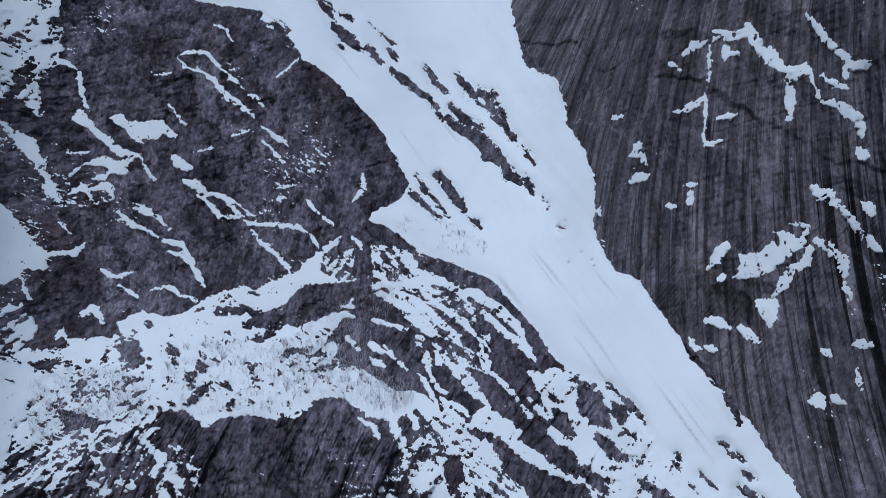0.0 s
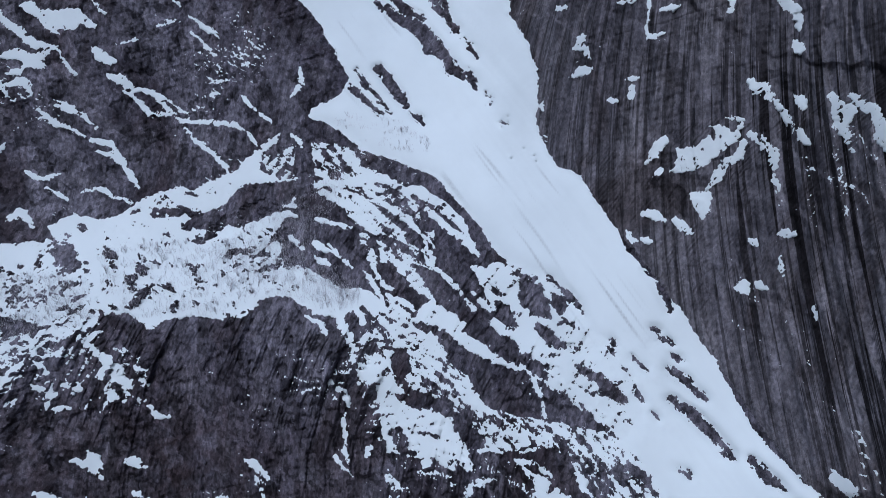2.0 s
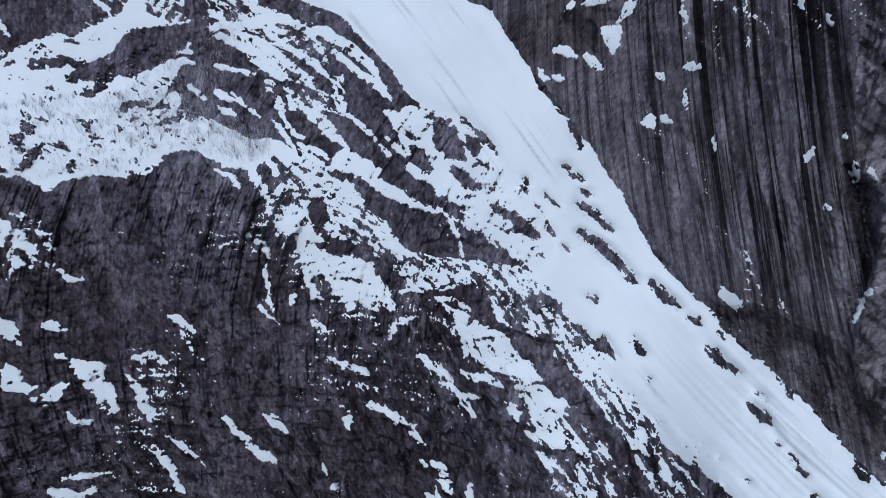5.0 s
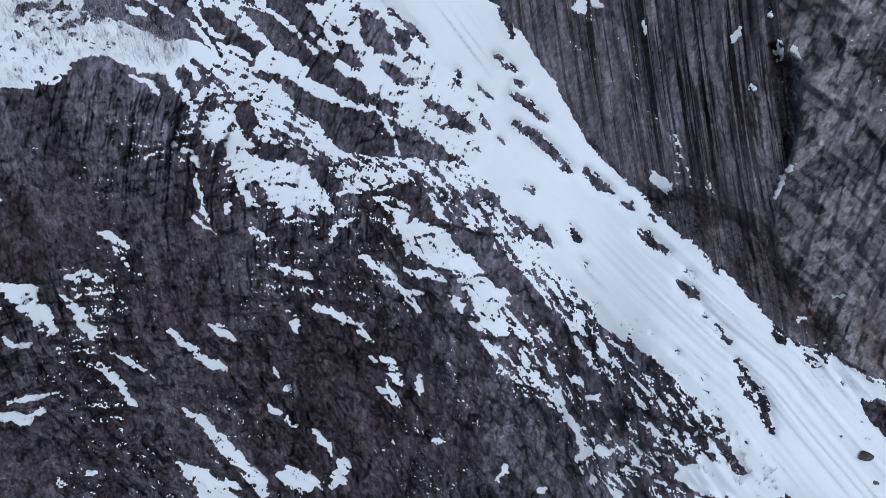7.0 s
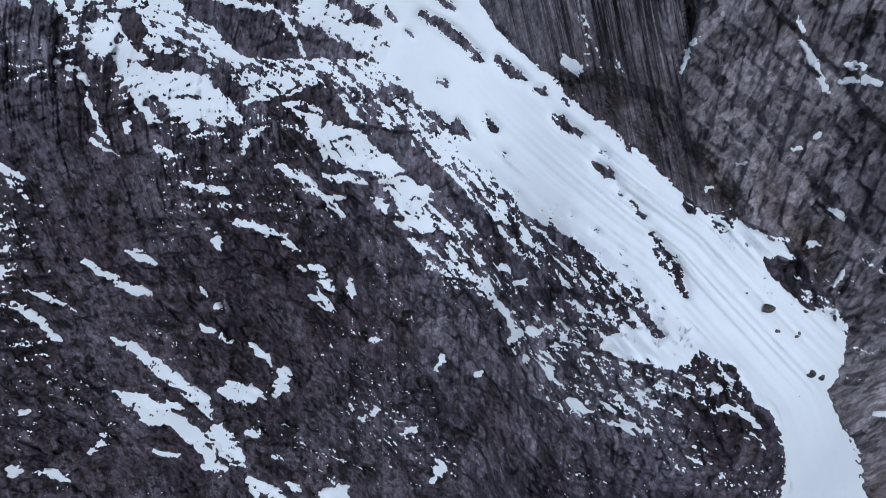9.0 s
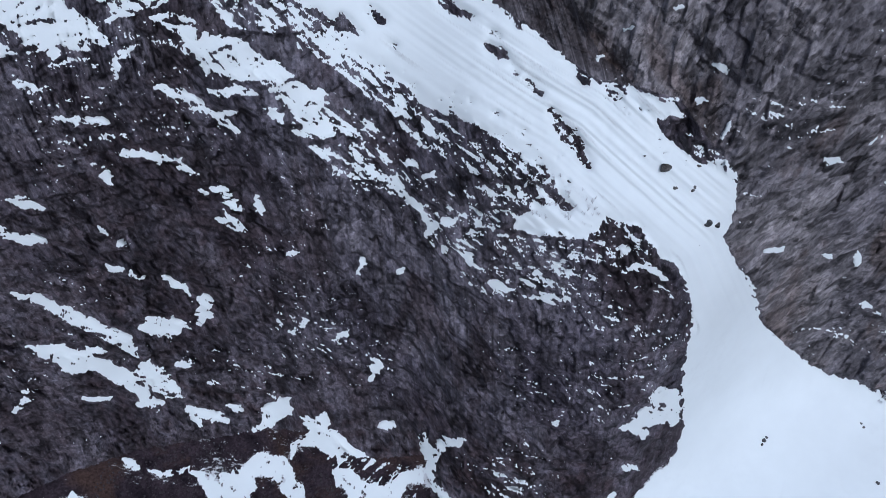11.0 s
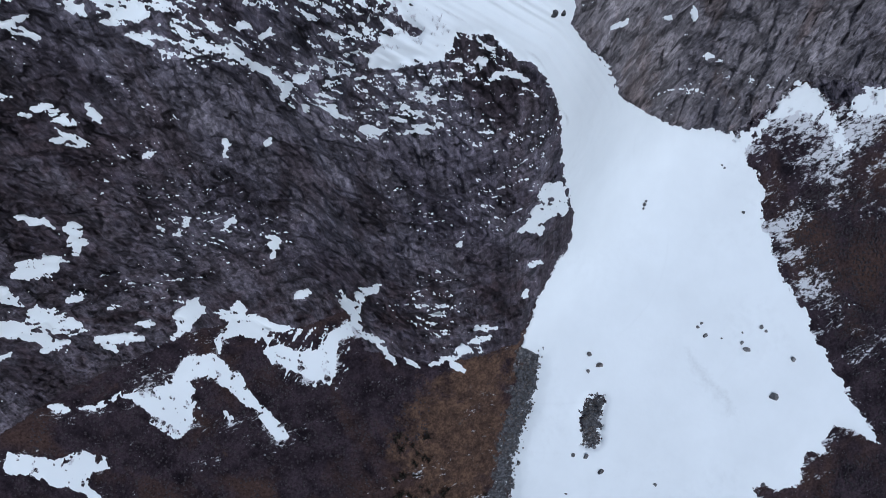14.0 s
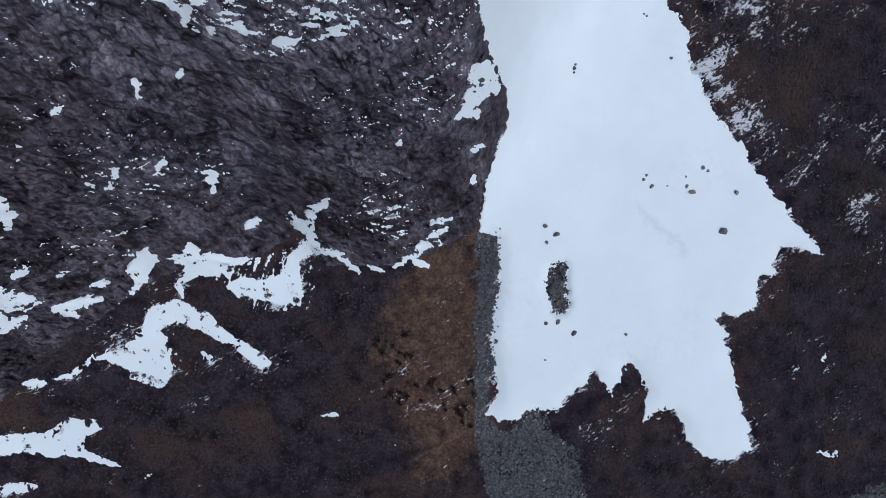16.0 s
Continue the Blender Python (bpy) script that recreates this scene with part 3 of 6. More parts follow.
field(*GULLY_TOP)
field(*GULLY_LOW)
field(*FAN)
field(*MOUTH)
COVER += 0.55 * np.clip(2.2 * blur(np.maximum(in_gully, in_fan), 6) - 1.2, 0, 1)
patchy(0.55, 60, 1.6, 0.9, (-28.34, 25.51), (-27.18, 21.54), (-23.83, 22.76), (-21.97, 23.68), (-20.77, 25.44), (-18.66, 25.84), (-20.18, 26.39), (-21.31, 28.45))
field((-27.11, 26.06), (-26.81, 24.43), (-26.16, 22.91), (-25.47, 23.38), (-25.73, 24.90), (-25.66, 26.69))
field((-25.02, 23.93), (-24.44, 22.70), (-23.65, 23.57), (-24.15, 24.11))
field((-22.95, 24.78), (-23.17, 23.39), (-22.33, 23.46), (-22.32, 24.84))
streak(0.19, (-22.04, 23.65), (-21.63, 22.86), (-20.80, 22.42), (-19.70, 22.71), (-18.42, 22.90), (-17.44, 22.66))
streak(0.23, (-19.31, 28.49), (-18.29, 28.15), (-17.52, 27.89))
field((-17.60, 28.11), (-17.79, 27.61), (-16.67, 26.72), (-15.79, 26.84), (-14.82, 26.71), (-14.32, 27.32), (-15.86, 27.73))
streak(0.28, (-14.93, 27.05), (-13.51, 27.02), (-12.52, 26.87))
streak(0.28, (-13.20, 27.48), (-12.33, 27.01), (-11.57, 26.86))
field((-17.64, 24.33), (-18.19, 23.18), (-17.21, 22.94), (-16.22, 22.69), (-15.40, 21.97), (-14.85, 22.15), (-15.41, 22.76), (-16.78, 23.47))
streak(0.28, (-15.97, 22.77), (-14.91, 22.33), (-14.18, 21.76), (-13.63, 20.72))
field((-17.11, 21.59), (-17.10, 20.79), (-16.30, 20.38), (-15.78, 18.16), (-15.03, 18.07), (-14.44, 19.22), (-14.84, 20.12), (-15.67, 20.87), (-16.30, 21.47))
streak(0.19, (-14.37, 20.07), (-15.22, 20.61), (-16.01, 20.96))
streak(0.19, (-14.82, 18.47), (-14.36, 17.69))
field((-14.06, 24.37), (-14.36, 23.10), (-13.54, 21.97), (-13.70, 20.49), (-13.26, 21.04), (-12.90, 22.17), (-12.73, 22.82), (-13.45, 23.19))
streak(0.28, (-12.97, 23.15), (-12.70, 21.83))
streak(0.14, (-15.24, 25.14), (-14.85, 23.92))
streak(0.14, (-13.49, 25.52), (-14.06, 24.37))
streak(0.23, (-12.70, 24.22), (-12.76, 23.21))
streak(0.28, (-12.15, 25.74), (-12.35, 24.91), (-11.46, 24.79))
streak(0.28, (-11.97, 24.44), (-12.11, 23.41), (-10.92, 23.38))
field((-13.22, 18.56), (-13.00, 18.13), (-12.30, 17.79), (-11.46, 17.32), (-11.51, 17.82), (-12.10, 18.70))
streak(0.33, (-10.87, 18.23), (-10.03, 17.62), (-9.15, 16.70))
streak(0.23, (-10.55, 17.46), (-9.39, 16.72), (-8.66, 15.83), (-7.55, 15.27), (-6.14, 14.54), (-5.68, 13.77))
streak(0.23, (-9.40, 17.58), (-8.23, 16.84), (-7.17, 16.48), (-6.82, 15.25))
streak(0.14, (-9.00, 16.18), (-7.93, 14.94), (-6.47, 14.00), (-5.74, 13.98))
streak(0.19, (-5.88, 13.94), (-5.33, 12.50), (-4.77, 10.81), (-3.73, 10.16), (-2.37, 9.59))
streak(0.19, (-5.64, 14.45), (-4.34, 14.13), (-3.09, 13.10), (-1.73, 12.54), (-0.99, 12.50))
streak(0.19, (-20.08, 15.63), (-20.19, 14.75), (-19.90, 13.70), (-18.99, 13.24), (-18.22, 12.85), (-16.61, 11.85), (-14.98, 10.81))
streak(0.14, (-19.96, 15.67), (-19.20, 15.31), (-18.71, 14.63), (-17.80, 13.73), (-16.64, 13.59), (-15.27, 12.72), (-14.17, 11.73))
streak(0.14, (-17.83, 13.85), (-16.53, 13.19), (-15.16, 12.31), (-14.30, 11.69))
streak(0.14, (-13.28, 11.33), (-12.41, 10.69), (-11.35, 9.87))
streak(0.09, (-12.21, 11.66), (-11.21, 11.05), (-10.30, 10.64))
streak(0.14, (-19.38, 17.83), (-18.99, 17.27), (-19.02, 16.55))
streak(0.12, (-16.79, 17.40), (-15.80, 17.10), (-15.03, 16.80))
streak(0.09, (-13.18, 13.82), (-13.25, 12.91), (-13.15, 12.05))
streak(0.09, (-16.70, 9.14), (-17.19, 8.09), (-17.61, 7.14))
streak(0.12, (-21.57, 12.34), (-21.09, 11.65), (-20.05, 11.49))
streak(0.09, (-12.72, 16.80), (-12.72, 15.50))
streak(0.14, (-13.60, 20.61), (-12.41, 20.57), (-11.36, 20.19))
streak(0.14, (-10.08, 22.21), (-9.24, 21.35), (-8.46, 20.83), (-7.34, 20.30))
streak(0.23, (-9.67, 22.13), (-8.80, 21.15))
streak(0.19, (-9.71, 23.33), (-8.32, 22.72), (-7.87, 22.03), (-6.91, 21.26))
streak(0.37, (-6.44, 20.97), (-5.91, 19.85), (-4.70, 19.53), (-3.20, 19.36), (-2.00, 19.06))
streak(0.23, (-5.56, 20.78), (-4.82, 19.92), (-3.46, 19.42))
streak(0.19, (-10.05, 27.30), (-8.94, 26.86))
field((-13.42, 30.81), (-12.49, 30.22), (-11.40, 29.83), (-10.34, 29.53), (-8.70, 28.97), (-8.09, 28.58), (-6.68, 29.13), (-7.09, 30.29), (-6.57, 31.13), (-6.44, 32.71))
streak(0.33, (-7.83, 28.54), (-7.43, 27.08), (-7.79, 26.30))
streak(0.14, (-6.46, 30.80), (-4.66, 30.53))
streak(0.23, (-5.39, 25.61), (-4.67, 24.88), (-4.73, 23.55))
streak(0.23, (-3.97, 24.94), (-3.28, 24.31), (-2.63, 23.78))
streak(0.23, (-2.92, 22.70), (-2.74, 21.50), (-1.87, 20.88), (-1.22, 19.98))
streak(0.23, (-1.62, 20.52), (-0.93, 19.83))
streak(0.12, (-6.88, 9.76), (-5.62, 9.18), (-4.24, 8.15))
streak(0.12, (-7.58, 12.33), (-7.47, 11.22))
streak(0.19, (-7.57, 4.87), (-6.44, 5.09), (-5.75, 6.08))
field((-1.20, 19.12), (-1.37, 17.56), (-1.33, 16.25), (-0.78, 15.50), (-0.99, 13.87), (-1.16, 12.22), (-1.99, 10.85), (-2.59, 9.53), (-3.30, 7.69), (-2.68, 8.09), (-1.92, 9.71), (-0.85, 10.22), (-0.16, 9.46), (0.23, 9.79), (-0.02, 11.59), (0.42, 12.62), (1.18, 14.18), (1.16, 15.97), (1.99, 17.27), (2.87, 15.03), (3.13, 12.37), (2.93, 10.47), (2.12, 8.16), (2.79, 8.33), (4.17, 10.31), (5.44, 11.77), (5.58, 13.86), (6.29, 14.69), (6.98, 13.04), (7.19, 10.57), (8.43, 8.54), (10.11, 6.61), (10.90, 4.46), (12.27, 3.64), (11.87, 5.18), (12.49, 7.19), (11.71, 9.31), (9.73, 10.70), (8.93, 12.80), (10.00, 14.82), (10.09, 16.16), (9.19, 17.72), (8.74, 19.77), (9.02, 21.49), (7.35, 22.42), (6.88, 23.95), (5.14, 24.23), (3.29, 24.07), (1.53, 25.11), (-0.06, 25.56), (-1.08, 25.73), (-1.36, 23.88), (-0.40, 22.06), (-0.14, 19.59))
streak(0.37, (-0.21, 20.64), (-0.81, 19.43), (-0.34, 17.82), (0.00, 16.14), (0.72, 14.97))
bare(0.33, (0.16, 18.59), (0.49, 17.14), (1.14, 15.52))
bare(0.42, (2.08, 16.63), (1.83, 14.79), (1.68, 12.93), (1.06, 11.17))
bare(0.70, (1.42, 13.33), (0.94, 11.60), (1.02, 9.53))
bare(0.33, (3.15, 16.88), (3.27, 15.80), (3.11, 15.00))
bare(0.37, (6.96, 22.14), (6.38, 21.41), (5.75, 20.37))
bare(0.23, (4.49, 21.74), (5.69, 21.69))
bare(0.23, (5.12, 14.65), (4.91, 13.70), (5.26, 12.42))
bare(0.19, (5.30, 17.35), (5.26, 16.69))
bare(0.14, (-0.43, 23.69), (0.09, 23.56))
bare(0.19, (4.63, 21.27), (4.11, 20.62))
patchy(0.6, 80, 1.2, 0.7, (5.33, 15.60), (6.74, 10.47), (8.65, 8.60), (8.93, 12.80), (10.00, 14.82), (8.88, 16.35))
patchy(0.78, 70, 1.0, 0.7, (-0.65, 30.14), (0.21, 26.20), (3.29, 24.07), (5.59, 24.31), (7.47, 25.04), (6.93, 27.45), (5.90, 29.14), (6.08, 31.32), (7.16, 33.51), (2.87, 32.37), (1.83, 30.62))
field((-0.61, 33.95), (-0.79, 31.88), (-1.10, 30.05), (-1.93, 28.96), (-0.74, 29.03), (0.32, 26.61), (1.77, 27.29), (0.94, 29.73), (2.17, 30.32), (2.15, 31.73), (3.71, 32.68), (5.32, 33.43), (6.98, 33.98), (9.51, 34.60), (10.53, 35.49))
island((-1.12, 31.47), (-1.40, 30.88), (-0.86, 29.37), (-0.23, 29.21), (-0.29, 30.21), (-0.47, 31.25))
island((0.23, 31.73), (0.72, 29.69), (1.38, 30.54), (1.08, 31.37))
patchy(0.5, 60, 1.5, 0.8, (-5.54, 32.92), (-4.51, 31.44), (-2.42, 31.02), (-0.56, 31.23), (-0.61, 33.95))
streak(0.37, (-2.25, 27.77), (-2.68, 26.92), (-1.36, 26.56))
island((0.72, 26.12), (0.75, 24.55), (3.11, 24.64), (2.53, 25.70))
island((4.42, 30.71), (5.68, 29.11), (6.82, 27.81), (7.36, 28.27), (6.55, 29.97), (5.59, 30.71))
patchy(0.6, 55, 1.2, 0.7, (7.53, 31.17), (6.94, 30.20), (6.91, 28.93), (7.51, 26.40), (8.88, 27.18), (8.68, 29.19), (10.29, 31.17), (9.18, 31.73))
streak(0.42, (9.42, 33.61), (9.49, 32.79), (9.12, 31.90))
streak(0.37, (10.87, 32.10), (10.23, 31.34), (9.47, 30.90))
streak(0.19, (10.81, 29.65), (11.55, 29.02), (12.34, 28.39))
streak(0.28, (11.32, 28.08), (11.91, 27.23), (12.37, 26.91))
streak(0.23, (7.45, 26.58), (8.62, 25.81), (10.01, 25.06), (12.03, 24.38), (13.12, 23.75))
streak(0.19, (7.52, 25.63), (8.45, 25.32), (8.31, 24.59))
streak(0.19, (12.00, 22.99), (12.97, 22.74))
streak(0.19, (13.15, 25.12), (13.74, 24.62))
streak(0.14, (9.17, 29.08), (10.28, 28.50))
patchy(0.2, 40, 1.2, 0.6, (6.92, 34.14), (7.09, 31.11), (10.64, 22.98), (14.28, 23.13), (14.59, 24.73), (11.20, 34.92))
field((-4.16, 4.61), (-4.53, 3.32), (-4.74, 2.30), (-3.27, 1.25), (-2.36, 0.53), (-1.06, -3.46), (2.24, -4.98), (5.16, -5.15), (5.15, -4.20), (3.11, -2.83), (1.02, -0.02), (-0.15, 1.84), (-0.63, 2.19), (-2.74, 3.80), (-3.45, 4.66))
bare(0.28, (-5.80, 1.78), (-4.39, 0.96), (-2.63, -0.26))
bare(0.19, (-6.46, 0.64), (-4.60, -0.06), (-2.52, -1.20))
bare(0.47, (-5.99, -1.15), (-4.35, -1.92), (-2.77, -2.46))
bare(0.23, (-2.00, -2.64), (-1.06, -3.46))
bare(0.51, (0.36, 2.46), (1.65, 0.87), (2.72, -1.01), (4.15, -2.79), (5.82, -4.02))
bare(0.42, (5.14, -3.25), (6.32, -4.12), (7.95, -4.86), (9.00, -5.28))
streak(0.42, (1.58, 2.05), (2.95, 0.49), (4.22, -1.58), (5.81, -3.07), (7.55, -4.26), (9.27, -4.50))
streak(0.42, (-0.53, 3.66), (0.66, 2.78), (1.74, 2.34), (3.07, 0.04))
patchy(0.55, -20, 1.4, 0.6, (-1.46, 5.33), (-0.18, 2.31), (2.37, 1.78), (1.88, 4.53), (0.34, 5.80))
streak(0.33, (1.54, 6.35), (1.78, 4.03), (2.36, 2.74), (3.45, 1.34))
streak(0.37, (1.92, 6.21), (3.23, 4.88), (4.54, 3.55), (6.01, 2.50))
streak(0.37, (2.08, 5.06), (3.36, 3.48), (4.84, 2.43), (6.31, 1.38), (7.34, 0.69))
streak(0.28, (2.87, 2.63), (4.63, 1.41), (6.21, -0.09), (7.84, -0.85))
streak(0.19, (4.10, 7.01), (4.90, 5.79), (5.57, 4.53))
streak(0.42, (4.59, 4.28), (6.18, 2.78), (7.02, 2.28))
streak(0.28, (3.92, -0.45), (5.22, -0.83), (5.98, -1.01))
streak(0.28, (5.45, -1.73), (7.14, -2.71), (8.48, -3.29))
streak(0.33, (5.96, 7.71), (6.82, 6.98))
streak(0.16, (6.41, 6.74), (7.69, 6.02), (8.81, 5.35))
streak(0.23, (7.17, 8.00), (8.12, 7.06))
streak(0.23, (3.83, 10.69), (3.17, 9.60), (2.79, 8.33))
streak(0.23, (2.88, 9.76), (3.46, 8.50))
streak(0.28, (5.14, 9.38), (6.26, 8.72))
streak(0.33, (5.56, 11.34), (5.29, 10.58), (6.57, 11.12))
streak(0.14, (-1.83, 7.61), (-1.88, 6.89))
streak(0.19, (-2.84, 6.87), (-1.76, 6.44))
patchy(0.45, 55, 1.4, 0.6, (-1.57, 9.33), (-1.55, 7.45), (0.31, 7.70), (0.12, 9.30))
field((11.92, -4.22), (11.64, -6.00), (12.51, -7.68), (13.85, -10.41), (25.72, -14.26), (27.39, -12.74), (23.57, -10.00), (21.25, -7.87), (18.90, -6.19), (17.35, -5.95), (15.97, -4.67), (14.24, -4.62))
island((14.49, -5.13), (15.29, -6.10), (17.00, -6.40), (17.07, -5.54), (15.97, -4.67))
bare(0.28, (12.93, -5.12), (14.32, -5.67))
streak(0.23, (8.50, 3.85), (9.99, 3.52), (10.97, 3.30), (11.36, 2.70))
streak(0.19, (9.26, 4.52), (10.80, 3.97), (12.27, 3.64))
streak(0.56, (9.43, 1.72), (10.68, 0.86), (12.20, 0.33))
streak(0.23, (11.54, 1.09), (12.26, 0.11), (13.04, -0.25))
streak(0.19, (10.67, -0.89), (9.83, -1.26), (8.34, -0.95))
streak(0.23, (10.76, -1.24), (12.13, -2.05), (13.21, -2.68))
streak(0.23, (11.68, 3.25), (12.67, 2.10), (13.53, 1.39))
streak(0.42, (8.32, -3.57), (9.49, -4.43), (10.53, -4.85))
streak(0.37, (11.50, -4.10), (12.22, -5.07), (13.25, -5.47))
streak(0.23, (13.96, -2.94), (14.89, -3.37))
streak(0.19, (13.44, -3.55), (14.51, -4.18), (15.52, -4.58))
patchy(0.5, -15, 1.2, 0.6, (6.61, 3.84), (7.31, 1.16), (8.01, -1.52), (10.21, -0.92), (9.08, 1.63), (8.61, 3.41))
field((14.24, 1.60), (13.44, 0.77), (13.11, -0.20), (14.08, -0.97), (15.06, -1.78), (15.92, -2.49), (16.18, -1.77), (15.99, -0.86), (15.33, 0.01))
field((15.98, -0.52), (16.15, -1.68), (17.33, -2.78), (18.33, -3.93), (20.01, -5.83), (20.85, -6.15), (20.26, -4.78), (19.39, -3.59), (18.08, -2.05))
field((16.14, -4.13), (15.92, -4.68), (17.15, -5.77), (18.85, -6.79), (19.57, -5.98), (18.15, -5.84), (17.47, -4.78))
streak(0.33, (18.61, -6.04), (19.99, -7.30), (21.01, -8.19))
streak(0.19, (20.57, -6.05), (22.14, -6.37), (23.38, -6.45), (24.98, -6.16))
streak(0.37, (20.93, -6.42), (22.05, -7.61), (23.94, -8.92), (25.89, -10.42))
field((20.67, -6.35), (21.46, -8.04), (23.57, -10.00), (25.81, -11.63), (27.11, -12.60), (28.55, -11.15), (25.54, -9.34), (23.44, -8.12), (21.84, -6.95))
island((13.24, -7.70), (14.40, -9.04), (15.73, -9.36), (17.37, -9.10), (16.72, -7.84), (15.77, -7.17), (14.99, -7.02))
island((15.35, -9.72), (15.93, -10.75), (16.79, -10.82), (17.13, -9.90), (16.50, -9.46))
bare(0.28, (12.88, -7.32), (13.81, -8.74))
bare(0.19, (13.94, -9.91), (15.78, -11.04), (17.48, -11.72))
bare(0.23, (17.82, -10.02), (18.75, -11.08))
bare(0.61, (17.73, -7.92), (18.64, -8.46), (19.76, -9.32))
bare(0.28, (19.88, -10.00), (20.47, -10.29))
bare(0.56, (17.90, -3.82), (18.92, -4.72), (19.94, -5.61))
bare(0.42, (20.17, -6.03), (21.10, -6.94), (21.76, -7.46))
bare(0.56, (21.79, -10.11), (22.97, -11.16), (24.50, -12.08), (25.19, -12.70))
bare(0.70, (22.57, -6.95), (24.25, -8.09), (26.04, -9.41), (27.98, -10.88))
island((21.30, -2.98), (21.20, -4.97), (23.53, -6.15), (24.98, -6.16), (23.92, -3.60), (22.33, -2.41))
bare(0.19, (20.16, -13.12), (21.02, -13.46))
bare(0.14, (20.58, -12.89), (21.37, -13.02))
bare(0.12, (22.05, -14.31), (23.52, -15.00))
bare(0.12, (24.78, -13.64), (25.58, -13.84))
bare(0.12, (26.74, -14.37), (27.27, -14.51))
bare(0.23, (20.31, -16.50), (20.68, -16.85))
bare(0.19, (21.22, -16.68), (21.94, -17.60))
bare(0.28, (22.83, -17.31), (23.49, -17.79))
patchy(0.3, -40, 1, 0.5, (23.50, -16.40), (24.23, -17.77), (27.22, -18.56), (29.09, -18.34), (27.80, -17.45), (26.22, -15.71))
bare(0.37, (23.80, -16.54), (24.82, -17.34), (26.86, -18.24))
bare(0.47, (26.07, -16.00), (27.66, -17.04), (29.38, -17.78), (31.08, -18.50))
bare(0.23, (31.00, -17.86), (31.57, -18.53))
bare(0.33, (16.89, -18.14), (17.89, -18.16), (19.39, -18.17))
bare(0.19, (15.65, -17.44), (16.62, -18.08))
bare(0.42, (31.99, -19.69), (33.31, -20.05), (34.82, -20.95))
bare(0.33, (35.80, -21.31), (36.51, -21.73))
bare(0.37, (38.55, -21.68), (40.04, -22.04), (41.29, -22.68))
bare(0.23, (43.28, -23.11), (43.63, -23.45))
bare(0.19, (35.81, -16.63), (37.27, -16.90))
bare(0.19, (35.33, -14.60), (36.80, -14.89))
bare(0.28, (33.32, -13.02), (34.85, -13.43))
bare(0.23, (35.26, -13.72), (36.19, -14.16))
streak(0.33, (11.90, 7.53), (13.92, 7.23), (15.23, 6.93))
streak(0.14, (11.59, 9.98), (12.36, 9.08), (13.53, 8.74))
streak(0.28, (12.15, 5.97), (13.45, 5.67))
streak(0.37, (14.70, 6.30), (14.61, 5.08), (15.47, 4.63))
patchy(0.62, -35, 1.5, 0.7, (11.69, 5.11), (12.59, 3.01), (15.41, 1.00), (18.18, -0.07), (19.93, -0.98), (23.13, -1.91), (24.56, -4.85), (27.26, -10.18), (29.96, -12.52), (31.78, -12.32), (29.12, -10.01), (26.86, -6.01), (26.37, -3.76), (25.45, -1.65), (23.15, -0.45), (20.83, 0.76), (18.83, 4.00), (17.83, 5.60), (15.89, 7.13), (16.51, 5.19), (15.74, 3.04))
field((16.77, 7.40), (17.25, 5.90), (18.33, 4.80), (19.85, 3.83), (21.86, 2.05), (22.79, 0.65), (25.32, 0.24), (27.17, 0.35), (26.33, 1.52), (25.34, 3.12), (26.06, 3.82), (24.49, 4.29), (23.64, 5.46), (23.48, 4.46), (21.83, 5.15), (22.49, 6.06), (24.07, 5.59), (25.06, 3.99), (23.79, 6.45), (21.41, 6.45), (19.15, 6.00), (17.63, 6.96))
island((19.46, 5.05), (19.99, 3.39), (21.86, 2.05), (21.08, 3.73))
island((15.97, 3.83), (16.32, 2.74), (18.23, 2.85), (18.83, 4.00), (17.67, 4.60))
island((22.07, 0.66), (23.15, -0.45), (25.31, -1.21), (25.32, 0.24), (23.67, 0.92))
streak(0.23, (17.31, 9.43), (18.31, 8.57), (19.33, 8.41))
streak(0.14, (20.06, 9.09), (22.31, 9.51), (24.60, 9.70))
streak(0.23, (23.73, 8.07), (22.94, 7.60))
streak(0.42, (25.68, -0.61), (25.66, -1.58), (26.43, -2.05))
streak(0.19, (27.28, -3.22), (27.72, -4.28), (28.99, -5.29))
streak(0.23, (28.94, 1.39), (28.02, 0.62), (28.14, -0.78))
streak(0.14, (25.08, 6.83), (26.64, 6.35))
streak(0.19, (25.19, 2.84), (26.75, 1.65))
field((27.94, -3.48), (28.71, -4.42), (30.67, -6.14), (32.12, -7.04), (34.37, -7.63), (35.17, -8.72), (36.95, -8.72), (38.77, -8.69), (38.25, -7.08), (36.35, -6.88), (34.36, -6.23), (33.14, -5.26), (32.05, -4.70), (32.60, -3.57), (30.88, -3.92), (28.99, -3.85))
streak(0.23, (30.81, -0.15), (31.98, -0.94), (33.34, -1.67), (34.75, -1.89))
streak(0.19, (33.54, -3.00), (34.49, -3.85), (34.56, -4.76), (35.49, -5.58))
streak(0.19, (35.48, -2.80), (35.88, -3.35))
patchy(0.45, -45, 1.2, 0.6, (27.71, -7.16), (28.41, -10.73), (31.92, -12.73), (36.93, -15.28), (40.98, -15.30), (38.86, -13.14), (34.38, -11.79), (32.60, -9.21), (30.11, -7.28))
bare(0.42, (30.04, -9.92), (29.96, -11.12), (31.22, -12.06), (32.47, -12.29))
island((32.95, -9.55), (33.16, -10.87), (35.12, -11.27), (37.43, -11.49), (39.49, -12.44), (38.06, -9.43), (34.64, -8.46))
island((27.78, -5.94), (27.92, -7.09), (29.20, -7.37), (29.27, -6.15))
streak(0.28, (10.27, 24.66), (11.60, 24.29), (12.94, 23.91))
